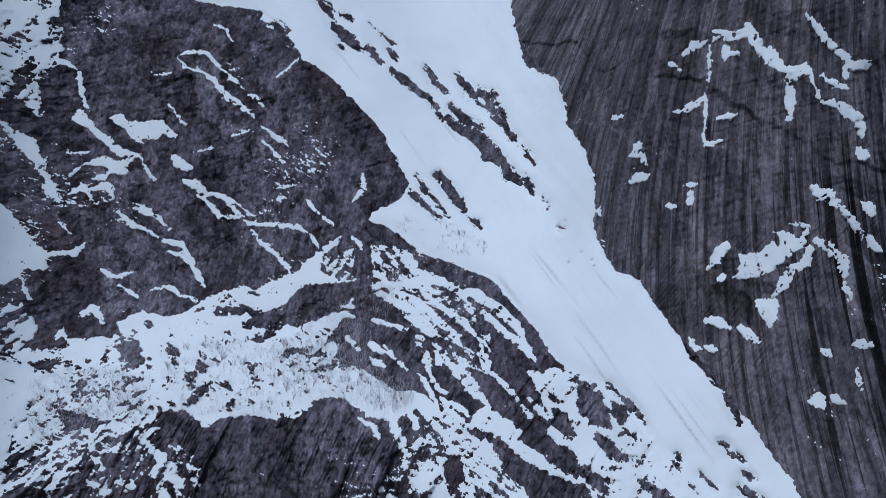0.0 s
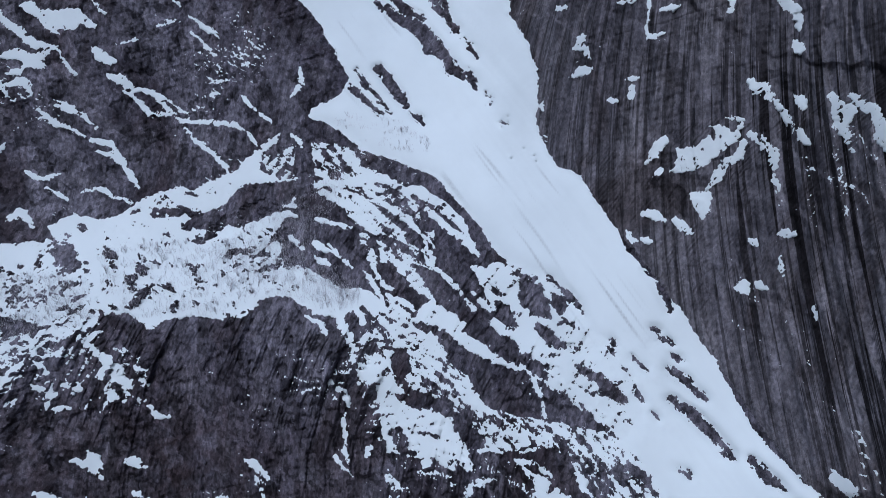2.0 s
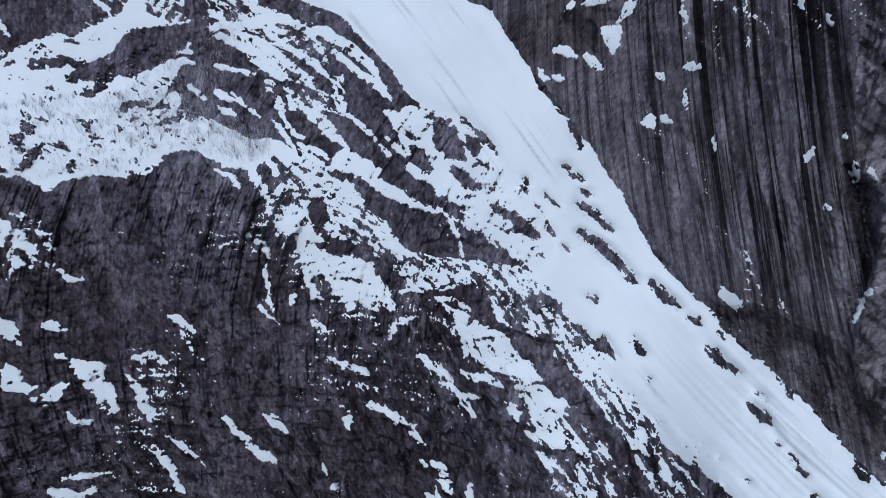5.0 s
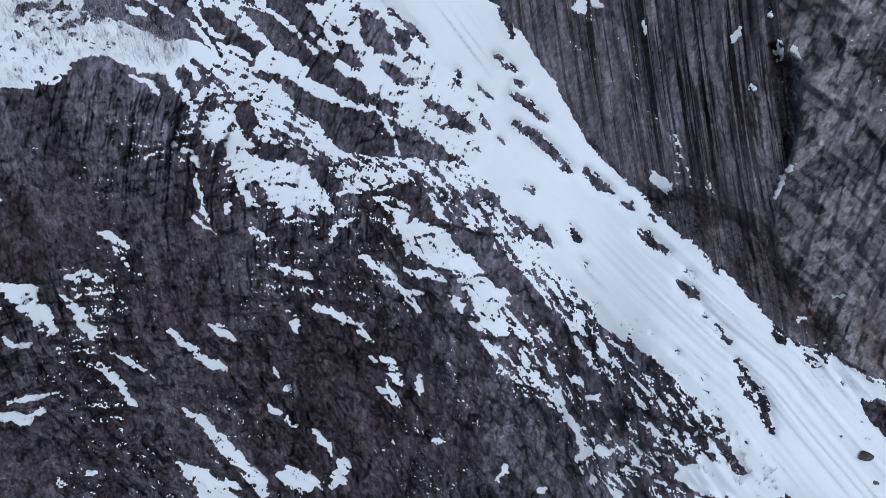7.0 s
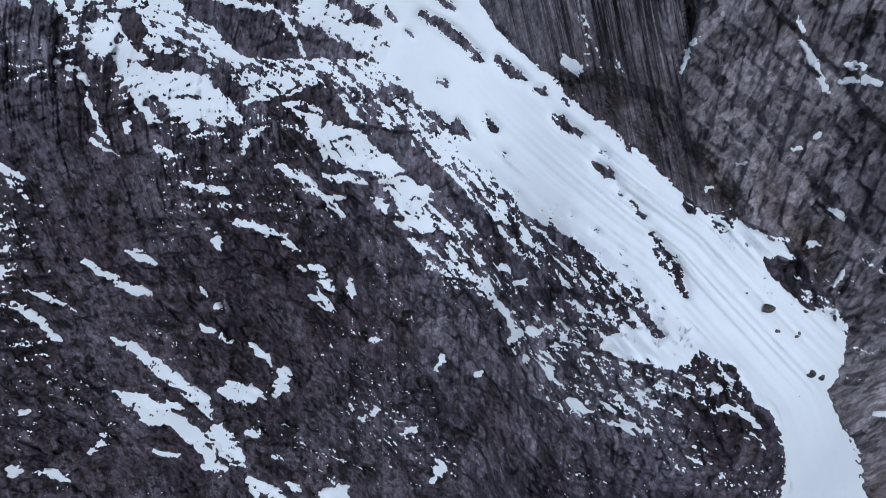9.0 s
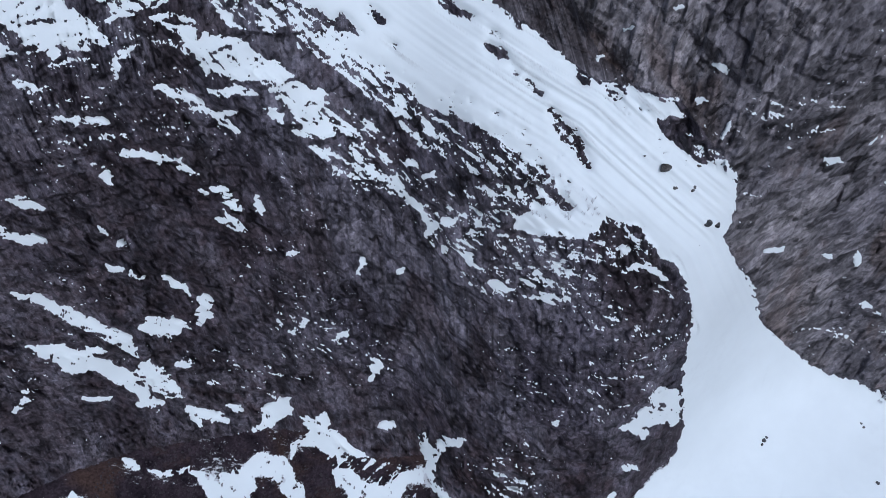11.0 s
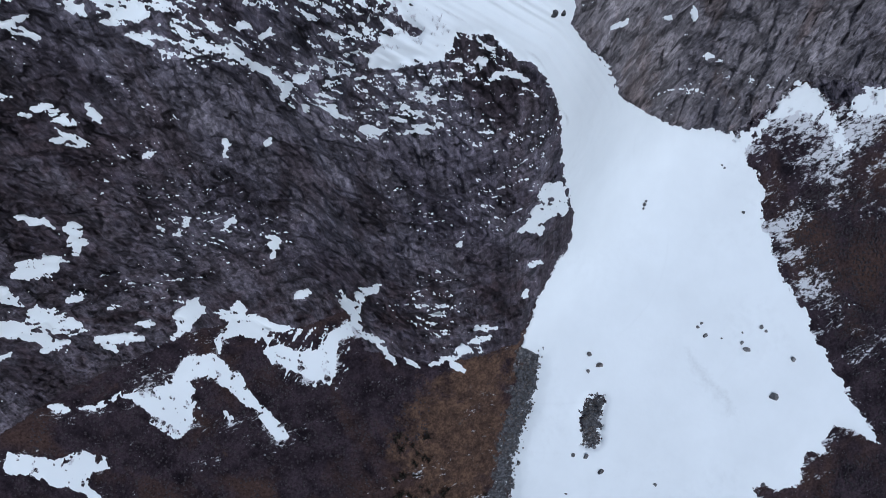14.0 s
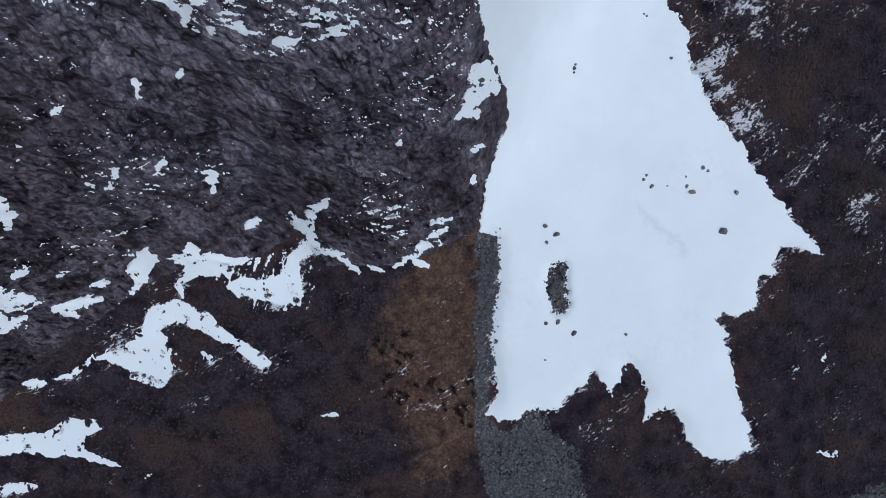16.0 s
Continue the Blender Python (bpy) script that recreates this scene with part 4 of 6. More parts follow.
streak(0.14, (9.93, 24.94), (11.26, 24.57))
streak(0.19, (11.76, 23.00), (12.26, 22.56), (13.19, 22.63))
streak(0.14, (15.05, 22.75), (16.11, 22.44), (16.26, 21.69))
streak(0.28, (11.62, 27.24), (12.24, 26.87))
streak(0.28, (13.23, 28.72), (13.54, 27.75))
streak(0.23, (13.12, 25.28), (13.10, 24.71))
streak(0.33, (17.07, 27.20), (18.06, 27.07), (18.70, 26.67))
streak(0.33, (18.66, 25.00), (19.15, 24.36), (19.57, 23.88))
streak(0.23, (17.52, 28.36), (18.14, 27.44), (19.62, 26.69))
streak(0.19, (8.98, 27.91), (9.21, 27.09))
streak(0.19, (8.42, 25.77), (8.46, 25.05))
streak(0.19, (21.29, 24.84), (21.64, 24.54))
streak(0.37, (19.20, 30.94), (19.75, 30.21), (21.01, 29.45), (21.85, 29.10))
field((22.17, 28.88), (20.49, 27.95), (21.19, 27.39), (22.32, 27.44), (23.15, 26.52), (23.38, 27.29), (22.74, 28.40))
streak(0.42, (24.00, 27.23), (24.26, 26.01), (23.69, 25.16))
field((22.34, 23.94), (22.60, 22.64), (24.23, 22.61), (25.76, 22.15), (27.15, 22.63), (26.26, 23.22), (24.86, 23.32), (23.26, 23.94))
streak(0.19, (23.43, 20.45), (23.85, 18.91))
streak(0.14, (21.40, 17.04), (22.67, 16.09), (23.31, 15.60))
streak(0.23, (25.40, 20.69), (27.07, 20.45))
bare(0.51, (-19.37, 3.79), (-18.35, 3.19), (-17.21, 2.15))
bare(0.37, (-21.41, 4.29), (-19.97, 3.61))
bare(0.19, (-20.37, 3.49), (-19.15, 2.04))
bare(0.33, (-17.31, 1.66), (-16.32, 1.25), (-15.71, 0.96))
bare(0.28, (-16.52, 0.27), (-15.73, -0.21))
bare(0.14, (-18.68, 1.04), (-17.34, 0.04), (-16.71, -0.71))
bare(0.14, (-17.85, 3.79), (-17.20, 3.30))
bare(0.37, (-14.94, 0.24), (-13.82, -0.62), (-12.41, -1.65))
bare(0.28, (-14.73, -2.36), (-13.26, -2.81), (-12.17, -3.47))
bare(0.28, (-12.57, -1.93), (-11.32, -2.31), (-10.56, -2.58))
bare(0.47, (-10.98, -3.64), (-9.88, -4.30), (-8.87, -5.46))
bare(0.56, (-10.22, -2.97), (-9.06, -3.85), (-8.33, -4.85))
island((-9.48, -4.91), (-8.09, -5.74), (-6.98, -6.40), (-5.40, -6.96), (-3.32, -7.61), (-4.06, -6.62), (-5.64, -6.07), (-6.44, -4.85), (-7.94, -4.52))
bare(0.33, (-13.45, -4.73), (-11.93, -5.28), (-10.62, -5.90))
bare(0.37, (-11.71, -6.16), (-10.17, -6.72), (-8.69, -7.06))
bare(0.19, (-11.48, -7.04), (-9.51, -7.50), (-7.85, -7.56))
bare(0.37, (-7.85, -7.56), (-7.04, -7.93))
bare(0.19, (-6.45, -8.39), (-4.87, -8.94))
bare(0.28, (-3.93, -8.00), (-2.41, -8.33))
bare(0.09, (-12.19, -6.05), (-10.49, -7.27))
bare(0.09, (-2.00, -8.93), (-1.64, -9.22))
bare(0.33, (-21.01, 9.07), (-20.42, 7.94), (-19.82, 7.25))
streak(0.37, (-10.40, -21.81), (-10.82, -22.69), (-10.94, -23.51))
streak(0.09, (-10.75, -23.68), (-9.20, -23.51), (-7.27, -22.97))
streak(0.19, (-11.54, -24.07), (-11.00, -25.09), (-10.87, -26.22))
streak(0.28, (-10.85, -24.09), (-10.67, -25.43), (-10.60, -26.37))
streak(0.23, (-10.44, -24.69), (-9.09, -24.60))
streak(0.14, (-9.53, -24.67), (-9.30, -25.41))
streak(0.33, (-11.25, -26.47), (-10.05, -26.68), (-9.28, -26.94))
field((-9.36, -26.69), (-9.18, -27.68), (-7.99, -28.06), (-7.18, -28.39), (-7.19, -29.05), (-7.24, -29.60), (-6.18, -29.98), (-6.19, -29.26), (-5.66, -28.74), (-6.22, -28.46), (-7.10, -27.93), (-7.84, -27.10))
streak(0.33, (-6.22, -28.46), (-4.66, -28.20), (-3.12, -27.85))
streak(0.14, (-6.01, -29.78), (-4.78, -29.94), (-3.82, -29.96))
streak(0.37, (-3.76, -30.13), (-2.99, -31.25), (-2.05, -31.61), (-1.42, -32.02))
streak(0.33, (-2.84, -31.40), (-1.64, -32.06), (-0.23, -31.98))
streak(0.28, (0.70, -31.62), (1.85, -31.74))
streak(0.23, (-10.94, -30.20), (-9.87, -30.67), (-8.04, -31.31), (-6.36, -32.12))
streak(0.23, (-7.42, -31.75), (-6.52, -32.31), (-5.57, -32.35))
streak(0.37, (-6.00, -32.07), (-5.78, -33.06), (-5.92, -33.58))
streak(0.19, (-5.78, -30.46), (-4.81, -31.19), (-4.35, -31.82))
streak(0.19, (-5.97, -31.89), (-5.02, -31.92))
streak(0.28, (-6.03, -20.38), (-5.93, -21.20), (-6.36, -22.11), (-6.65, -22.70))
streak(0.23, (-4.55, -23.39), (-4.48, -24.38))
streak(0.07, (-6.86, -22.78), (-3.10, -21.91))
streak(0.23, (-3.70, -16.65), (-4.19, -17.42))
streak(0.28, (-3.53, -16.39), (-3.40, -17.68))
streak(0.33, (-1.34, -15.66), (-1.63, -16.84), (-1.63, -17.50))
streak(0.28, (-3.30, -17.22), (-2.50, -17.48))
streak(0.19, (0.76, -12.88), (-0.11, -13.19))
streak(0.23, (0.13, -19.89), (0.11, -20.62))
streak(0.28, (1.61, -19.67), (0.70, -20.19))
streak(0.19, (1.29, -18.11), (1.47, -18.72))
streak(0.14, (-2.75, -21.80), (-2.76, -23.03))
streak(0.19, (-6.79, -15.78), (-6.84, -16.45))
streak(0.14, (-10.03, -20.71), (-9.14, -21.38))
field((5.63, -20.51), (5.45, -21.52), (5.87, -21.62), (6.89, -20.72), (7.26, -19.56))
streak(0.28, (8.41, -19.88), (8.06, -20.61))
field((8.29, -21.37), (6.64, -22.24), (6.83, -23.61), (6.13, -25.18), (5.50, -24.75), (5.86, -25.84), (6.54, -26.43), (5.82, -27.19), (7.13, -26.78), (7.59, -25.97), (8.18, -24.83), (8.87, -23.25), (8.74, -22.07))
bare(0.23, (6.25, -24.83), (6.82, -25.08))
streak(0.37, (7.66, -26.90), (8.64, -26.26), (9.01, -25.19), (9.94, -24.34), (10.64, -23.54))
field((10.45, -22.19), (10.85, -23.47), (10.31, -24.03), (12.21, -23.26), (13.17, -22.57), (12.41, -22.40), (11.38, -22.11))
streak(0.47, (2.90, -28.27), (4.00, -28.94), (4.40, -29.39))
streak(0.28, (4.91, -29.46), (6.04, -29.91), (7.32, -30.13), (8.72, -30.65), (9.33, -31.01))
streak(0.37, (5.22, -31.00), (6.23, -31.11))
streak(0.42, (7.11, -27.43), (8.07, -28.11), (9.18, -28.55), (10.33, -28.41))
streak(0.14, (10.98, -28.22), (12.39, -28.17))
streak(0.37, (11.08, -18.46), (11.44, -19.20), (12.10, -19.84))
streak(0.37, (12.33, -20.59), (13.01, -21.00), (13.74, -21.38))
streak(0.28, (13.15, -17.82), (13.53, -18.34))
streak(0.23, (12.74, -16.88), (13.16, -17.39))
streak(0.19, (12.17, -16.84), (12.92, -17.04))
streak(0.19, (5.25, -26.19), (5.82, -27.19))
field((19.15, -23.10), (18.62, -23.87), (19.09, -24.34), (19.81, -23.81), (19.78, -23.26))
streak(0.33, (19.17, -24.62), (19.78, -25.14))
streak(0.33, (15.75, -27.29), (16.17, -28.24))
streak(0.28, (15.73, -25.25), (16.15, -25.67))
streak(0.19, (17.75, -26.79), (19.27, -26.61))
streak(0.42, (5.84, -32.92), (7.67, -33.91), (8.44, -33.42))
streak(0.23, (6.80, -32.95), (8.82, -33.17), (10.87, -33.36))
streak(0.37, (6.38, -34.28), (8.22, -35.24), (10.33, -35.61))
streak(0.47, (8.82, -35.50), (10.26, -35.44), (11.46, -35.34))
streak(0.28, (9.02, -35.99), (7.93, -36.83), (7.38, -37.25))
streak(0.23, (12.04, -37.21), (13.34, -37.32))
streak(0.19, (3.58, -28.73), (4.94, -29.29))
streak(0.37, (34.91, -24.26), (35.73, -24.54), (36.53, -24.81))
streak(0.14, (13.36, -35.69), (14.39, -35.74))
streak(0.23, (15.51, -37.07), (16.58, -37.19))
streak(0.19, (26.98, -33.07), (26.08, -33.80))
streak(0.28, (31.02, -33.17), (31.57, -33.20))
streak(0.28, (28.54, -35.80), (29.83, -35.71))
streak(0.19, (40.73, -31.56), (39.70, -32.59), (38.78, -33.35))
streak(0.19, (22.24, -27.82), (23.38, -27.57))
streak(0.14, (25.27, -36.03), (26.52, -35.95))
streak(0.14, (28.88, -36.36), (30.65, -36.62))
field((21.87, 24.44), (22.36, 23.55), (22.49, 23.04), (23.05, 22.26), (24.16, 22.61), (24.96, 22.75), (26.54, 22.24), (27.19, 22.58), (26.97, 22.99), (25.87, 23.49), (24.82, 23.64), (23.62, 24.07))
bare(0.19, (26.03, 23.19), (26.40, 22.95))
streak(0.19, (26.02, 25.40), (26.75, 25.13), (27.17, 24.38))
streak(0.33, (24.92, 21.00), (26.06, 20.68), (27.24, 20.64), (28.18, 20.54), (28.99, 20.38))
streak(0.19, (23.49, 20.20), (24.10, 19.66))
streak(0.19, (23.43, 19.17), (24.08, 18.84), (24.69, 18.49))
streak(0.14, (21.31, 17.01), (21.95, 16.26), (23.05, 15.69))
streak(0.14, (22.83, 16.65), (23.96, 16.30), (24.86, 16.27))
streak(0.19, (23.05, 10.41), (23.83, 10.08), (24.71, 9.64))
streak(0.16, (25.29, 7.01), (26.38, 6.78))
streak(0.28, (31.28, 12.83), (32.27, 12.10), (33.13, 11.54))
streak(0.28, (30.47, 15.52), (31.45, 15.22), (32.51, 14.67), (33.66, 14.02), (35.03, 13.22))
streak(0.14, (34.23, 13.35), (35.12, 13.03))
streak(0.19, (30.66, 20.90), (31.71, 20.50), (32.79, 20.09), (33.99, 20.13), (34.66, 19.76))
streak(0.12, (30.21, 19.92), (31.44, 18.96), (32.49, 18.33), (33.46, 17.86))
streak(0.14, (30.31, 26.98), (30.91, 26.30), (30.94, 25.41), (31.27, 24.23))
streak(0.37, (31.13, 27.78), (31.68, 27.10), (32.40, 26.45), (32.25, 25.31))
streak(0.14, (37.47, 26.28), (38.23, 25.61))
streak(0.14, (38.25, 24.51), (38.25, 23.94))
streak(0.19, (36.49, 16.87), (37.50, 16.39), (38.56, 15.91))
streak(0.33, (38.96, 16.06), (40.43, 15.51), (41.88, 14.95), (43.34, 14.39), (44.97, 13.88), (45.84, 13.98))
field((40.44, 18.09), (41.47, 17.18), (42.43, 16.67), (43.78, 16.29), (44.93, 15.83), (43.83, 18.00), (42.38, 18.13), (40.97, 18.61))
streak(0.23, (43.00, 16.01), (43.95, 15.48))
field((44.18, 12.47), (44.42, 11.20), (45.74, 9.88), (46.71, 9.80), (45.96, 10.88), (45.69, 11.92), (44.83, 12.27))
streak(0.42, (46.88, 8.94), (46.08, 7.68))
streak(0.19, (36.69, 9.75), (38.00, 9.58), (39.09, 9.32))
streak(0.19, (39.22, 11.10), (40.54, 10.37), (41.33, 10.22))
streak(0.33, (32.83, 6.84), (33.60, 6.79), (34.74, 7.03))
streak(0.14, (33.02, 5.32), (34.17, 4.11))
streak(0.21, (34.69, 3.84), (35.49, 2.95), (36.29, 2.30))
streak(0.14, (36.37, 2.34), (37.59, 1.87))
streak(0.21, (30.89, -0.06), (32.11, -0.78), (33.21, -1.31), (34.03, -1.45))
streak(0.09, (33.82, -1.54), (35.45, -2.34), (37.19, -2.84))
streak(0.19, (33.57, -2.92), (34.43, -4.06), (35.62, -5.57))
streak(0.19, (28.04, 0.69), (28.76, 1.35))
streak(0.19, (28.99, 6.49), (29.86, 5.66))
streak(0.19, (30.13, 5.05), (30.89, 4.26))
streak(0.19, (39.04, 2.51), (39.50, 2.06))
streak(0.23, (39.52, 1.47), (40.31, 0.82))
streak(0.28, (40.74, 1.51), (41.90, 1.13))
streak(0.28, (41.89, 2.76), (42.98, 2.00), (43.48, 1.97))
streak(0.14, (47.02, 0.34), (47.38, -0.23))
streak(0.14, (35.52, -3.07), (36.02, -3.61))
streak(0.23, (37.28, -5.85), (38.20, -6.20))
patchy(0.5, -42, 1.6, 0.55, (35.84, -7.77), (38.90, -9.96), (42.40, -10.87), (44.62, -12.32), (47.28, -10.51), (49.26, -10.51), (47.51, -8.90), (44.75, -7.23), (41.91, -6.54), (39.85, -6.47))
field((28.58, -3.83), (30.06, -5.72), (32.07, -7.39), (33.74, -7.68), (35.17, -8.58), (37.46, -9.08), (38.90, -9.96), (39.76, -9.05), (39.82, -7.50), (41.95, -8.80), (41.88, -7.57), (40.05, -6.89), (37.55, -7.01), (35.26, -6.50), (34.08, -4.98), (32.66, -4.08), (30.67, -4.19))
field((40.24, -7.31), (40.30, -8.55), (41.85, -8.60), (41.88, -7.57))
field((47.61, -9.10), (47.68, -10.31), (49.07, -10.11), (51.01, -10.11), (52.53, -10.29), (51.77, -9.71), (49.85, -9.71), (48.49, -9.41))
patchy(0.42, -40, 1.1, 0.5, (51.39, -9.91), (51.37, -11.88), (52.69, -14.09), (54.37, -16.98), (56.40, -18.15), (57.66, -16.94), (57.65, -15.09), (55.30, -13.13), (53.66, -9.69))
patchy(0.58, -42, 1.6, 0.5, (32.48, -11.78), (37.49, -13.62), (42.47, -15.34), (44.96, -15.13), (50.53, -17.17), (53.79, -19.64), (56.03, -19.28), (55.11, -17.50), (50.56, -15.23), (46.82, -13.72), (42.53, -13.32), (37.77, -11.99), (35.08, -10.65))
streak(0.23, (52.72, -9.70), (53.28, -10.87), (53.83, -12.51))
streak(0.23, (54.76, -10.06), (56.03, -10.33), (56.84, -10.59))
streak(0.19, (46.96, -11.42), (48.05, -12.12))
streak(0.23, (49.23, -12.01), (49.42, -12.90))
field((57.32, -15.16), (57.28, -16.51), (56.42, -18.12), (55.99, -19.96), (57.90, -20.27), (60.16, -20.31), (61.51, -21.42), (62.25, -20.14), (61.96, -18.56), (60.63, -17.41), (59.47, -16.10))
patchy(0.6, 60, 0.8, 0.6, (54.35, -18.38), (56.88, -20.42), (59.79, -20.56), (59.18, -18.91), (56.17, -17.75))
bare(0.42, (55.76, -18.80), (57.35, -19.08), (59.24, -19.39))
bare(0.19, (43.28, -23.15), (44.01, -23.51))
bare(0.37, (44.03, -22.56), (44.97, -22.82), (45.89, -23.07))
bare(0.12, (46.62, -22.95), (47.44, -23.01))
bare(0.23, (48.35, -23.24), (50.05, -23.50))
bare(0.19, (51.74, -23.29), (53.29, -23.35), (54.25, -23.26))
bare(0.33, (54.82, -23.38), (56.50, -22.85), (57.59, -22.64))
bare(0.14, (53.00, -22.83), (55.66, -22.67))
bare(0.19, (33.18, -12.74), (34.84, -13.53))
bare(0.28, (34.94, -13.74), (35.98, -14.29))
bare(0.28, (35.01, -14.46), (36.49, -14.82))
bare(0.23, (35.77, -16.62), (37.25, -16.97))
bare(0.14, (38.76, -16.30), (39.39, -16.51))
bare(0.23, (31.07, -14.38), (31.98, -15.24))
bare(0.28, (51.01, -26.58), (51.90, -26.76))
bare(0.14, (53.36, -27.48), (54.90, -27.90))
bare(0.23, (43.93, -15.14), (44.95, -15.63))
bare(0.23, (46.55, -16.80), (47.25, -17.18))
bare(0.37, (47.86, -16.87), (48.75, -17.62), (49.84, -17.78))
streak(0.37, (37.67, 16.11), (39.68, 15.42), (42.32, 14.56), (43.95, 14.04), (45.73, 14.06))
streak(0.37, (46.53, 14.01), (48.05, 13.64), (49.94, 13.45))
field((40.12, 18.71), (41.71, 17.37), (42.98, 16.26), (44.79, 15.85), (46.23, 15.23), (47.78, 14.43), (49.36, 15.46), (47.55, 15.91), (45.13, 16.48), (42.69, 17.44), (41.20, 18.63))
field((44.17, 12.52), (44.73, 10.68), (46.30, 9.59), (46.23, 10.52), (45.92, 11.57))
streak(0.28, (46.07, 8.72), (46.07, 7.47), (46.92, 8.20))
streak(0.23, (43.29, 21.94), (43.17, 21.07), (42.66, 20.74))
streak(0.37, (41.26, 26.55), (41.87, 25.91))
field((42.41, 25.41), (42.99, 24.35), (44.38, 23.83), (44.13, 24.49))
streak(0.33, (51.47, 13.77), (52.60, 13.18), (54.03, 12.27))
field((55.08, 9.71), (55.53, 8.24), (56.79, 7.94), (55.88, 10.38))
streak(0.23, (57.84, 0.91), (58.55, 0.57), (59.16, 1.98))
streak(0.19, (52.11, 4.02), (52.13, 2.73))
streak(0.14, (54.70, 1.90), (54.92, 0.72))
streak(0.19, (51.75, -3.07), (51.21, -3.93))
streak(0.19, (47.05, 0.28), (47.26, -0.24))
streak(0.19, (30.38, 15.51), (31.80, 15.03), (33.02, 14.41))
streak(0.23, (34.07, 14.12), (35.00, 13.06))
streak(0.23, (31.74, 12.54), (33.13, 11.53))
streak(0.23, (33.15, 6.78), (34.32, 6.98))
streak(0.23, (41.16, 2.10), (42.30, 1.98), (43.63, 1.97))
streak(0.19, (33.53, 4.79), (34.56, 3.65), (36.06, 2.23))
streak(0.14, (39.17, 10.97), (41.04, 10.09))
streak(0.14, (42.64, 8.79), (44.60, 8.15))
streak(0.28, (53.02, -9.04), (52.92, -10.19), (53.51, -11.98))
streak(0.19, (54.57, -10.23), (57.07, -10.77))
streak(0.23, (59.24, -10.42), (60.56, -11.66))
streak(0.28, (63.06, -13.09), (64.93, -14.36))
streak(0.23, (61.39, -13.74), (61.85, -14.20))
streak(0.23, (63.35, -15.50), (63.47, -16.46))
streak(0.19, (67.67, -16.18), (67.62, -16.47))
streak(0.14, (70.49, -20.22), (71.58, -21.03))
streak(0.19, (66.51, -20.08), (67.84, -20.82), (69.24, -20.96))
streak(0.19, (64.89, -22.28), (66.53, -22.30))
patchy(0.4, -40, 0.9, 0.5, (61.41, -18.94), (64.41, -22.38), (66.88, -22.05), (65.36, -20.69), (63.46, -18.01), (60.82, -15.70))
field((34.36, -24.33), (35.25, -24.90), (36.57, -25.26), (36.97, -24.59), (36.19, -24.22))
streak(0.19, (40.97, -31.32), (39.92, -32.23), (38.89, -33.54))
streak(0.19, (41.88, -39.75), (44.44, -39.28), (46.75, -39.13), (49.25, -38.84))
streak(0.33, (49.04, -39.93), (49.90, -41.12), (51.14, -41.72))
streak(0.37, (47.99, -40.78), (49.02, -41.50))
streak(0.33, (58.01, -34.55), (59.25, -34.90))
streak(0.19, (51.83, -34.87), (52.10, -35.39))
streak(0.23, (52.09, -36.54), (52.00, -36.92))
streak(0.42, (58.19, -28.76), (58.62, -30.37))
streak(0.23, (59.37, -31.96), (60.07, -32.42))
streak(0.23, (65.52, -30.16), (67.06, -29.96))
streak(0.19, (61.83, -28.53), (62.58, -28.74))
streak(0.14, (50.41, -31.35), (50.85, -32.04))
streak(0.14, (50.88, -28.51), (50.93, -28.97))
field((63.81, -29.52), (65.15, -30.42), (66.71, -30.21), (66.94, -29.14), (65.63, -28.24))
streak(0.19, (30.93, -0.09), (31.89, -0.80), (33.15, -1.21), (33.82, -1.53))
streak(0.19, (33.85, -1.22), (34.40, -1.41))
streak(0.23, (33.56, -2.96), (34.64, -3.97))
streak(0.19, (35.02, -4.96), (35.54, -5.53))
streak(0.14, (35.22, -1.87), (37.05, -2.62))
streak(0.19, (37.05, -5.57), (37.94, -5.74), (38.77, -5.72))
streak(0.16, (33.17, 5.05), (34.32, 4.03))
streak(0.23, (34.86, 3.60), (36.26, 2.21))
streak(0.14, (36.73, 2.49), (37.84, 1.79))
streak(0.23, (39.40, 1.59), (40.04, 1.15))
streak(0.28, (40.93, 1.29), (42.06, 1.09))
streak(0.28, (41.47, 2.81), (43.33, 1.94))
streak(0.19, (33.24, 6.97), (34.16, 6.79))
streak(0.23, (42.08, -0.41), (43.22, -0.02))
streak(0.12, (39.07, 11.05), (40.74, 10.28), (41.37, 9.91))
streak(0.19, (42.50, 8.67), (44.21, 8.04))
field((45.02, 7.90), (45.59, 7.25), (46.84, 7.77), (46.14, 8.47), (45.65, 8.21))
field((44.25, 12.63), (43.99, 11.50), (45.16, 10.28), (46.48, 9.74), (46.54, 10.67), (46.43, 11.41), (45.26, 12.09))
field((40.01, 15.26), (41.57, 14.46), (42.95, 14.16), (43.95, 13.39), (45.07, 13.55), (46.07, 13.82), (45.20, 14.23), (43.35, 14.87), (41.84, 14.76), (40.22, 15.50))
field((41.72, 17.18), (43.47, 16.05), (44.96, 15.59), (46.92, 14.48), (46.51, 13.48), (47.68, 13.36), (48.85, 13.79), (50.96, 13.22), (49.11, 14.63), (48.16, 14.72), (47.90, 15.54), (46.57, 16.27), (45.28, 16.46), (43.86, 17.00), (42.52, 18.06))
streak(0.23, (48.76, 15.92), (49.84, 14.86))
streak(0.23, (51.55, 13.56), (52.91, 13.85))
streak(0.14, (52.34, 12.95), (53.91, 12.27))
streak(0.14, (45.87, 18.40), (46.97, 17.23))
streak(0.19, (48.17, 12.19), (49.45, 11.28))
streak(0.19, (50.68, 11.44), (51.52, 10.88))
streak(0.19, (53.18, 11.48), (54.13, 11.00))
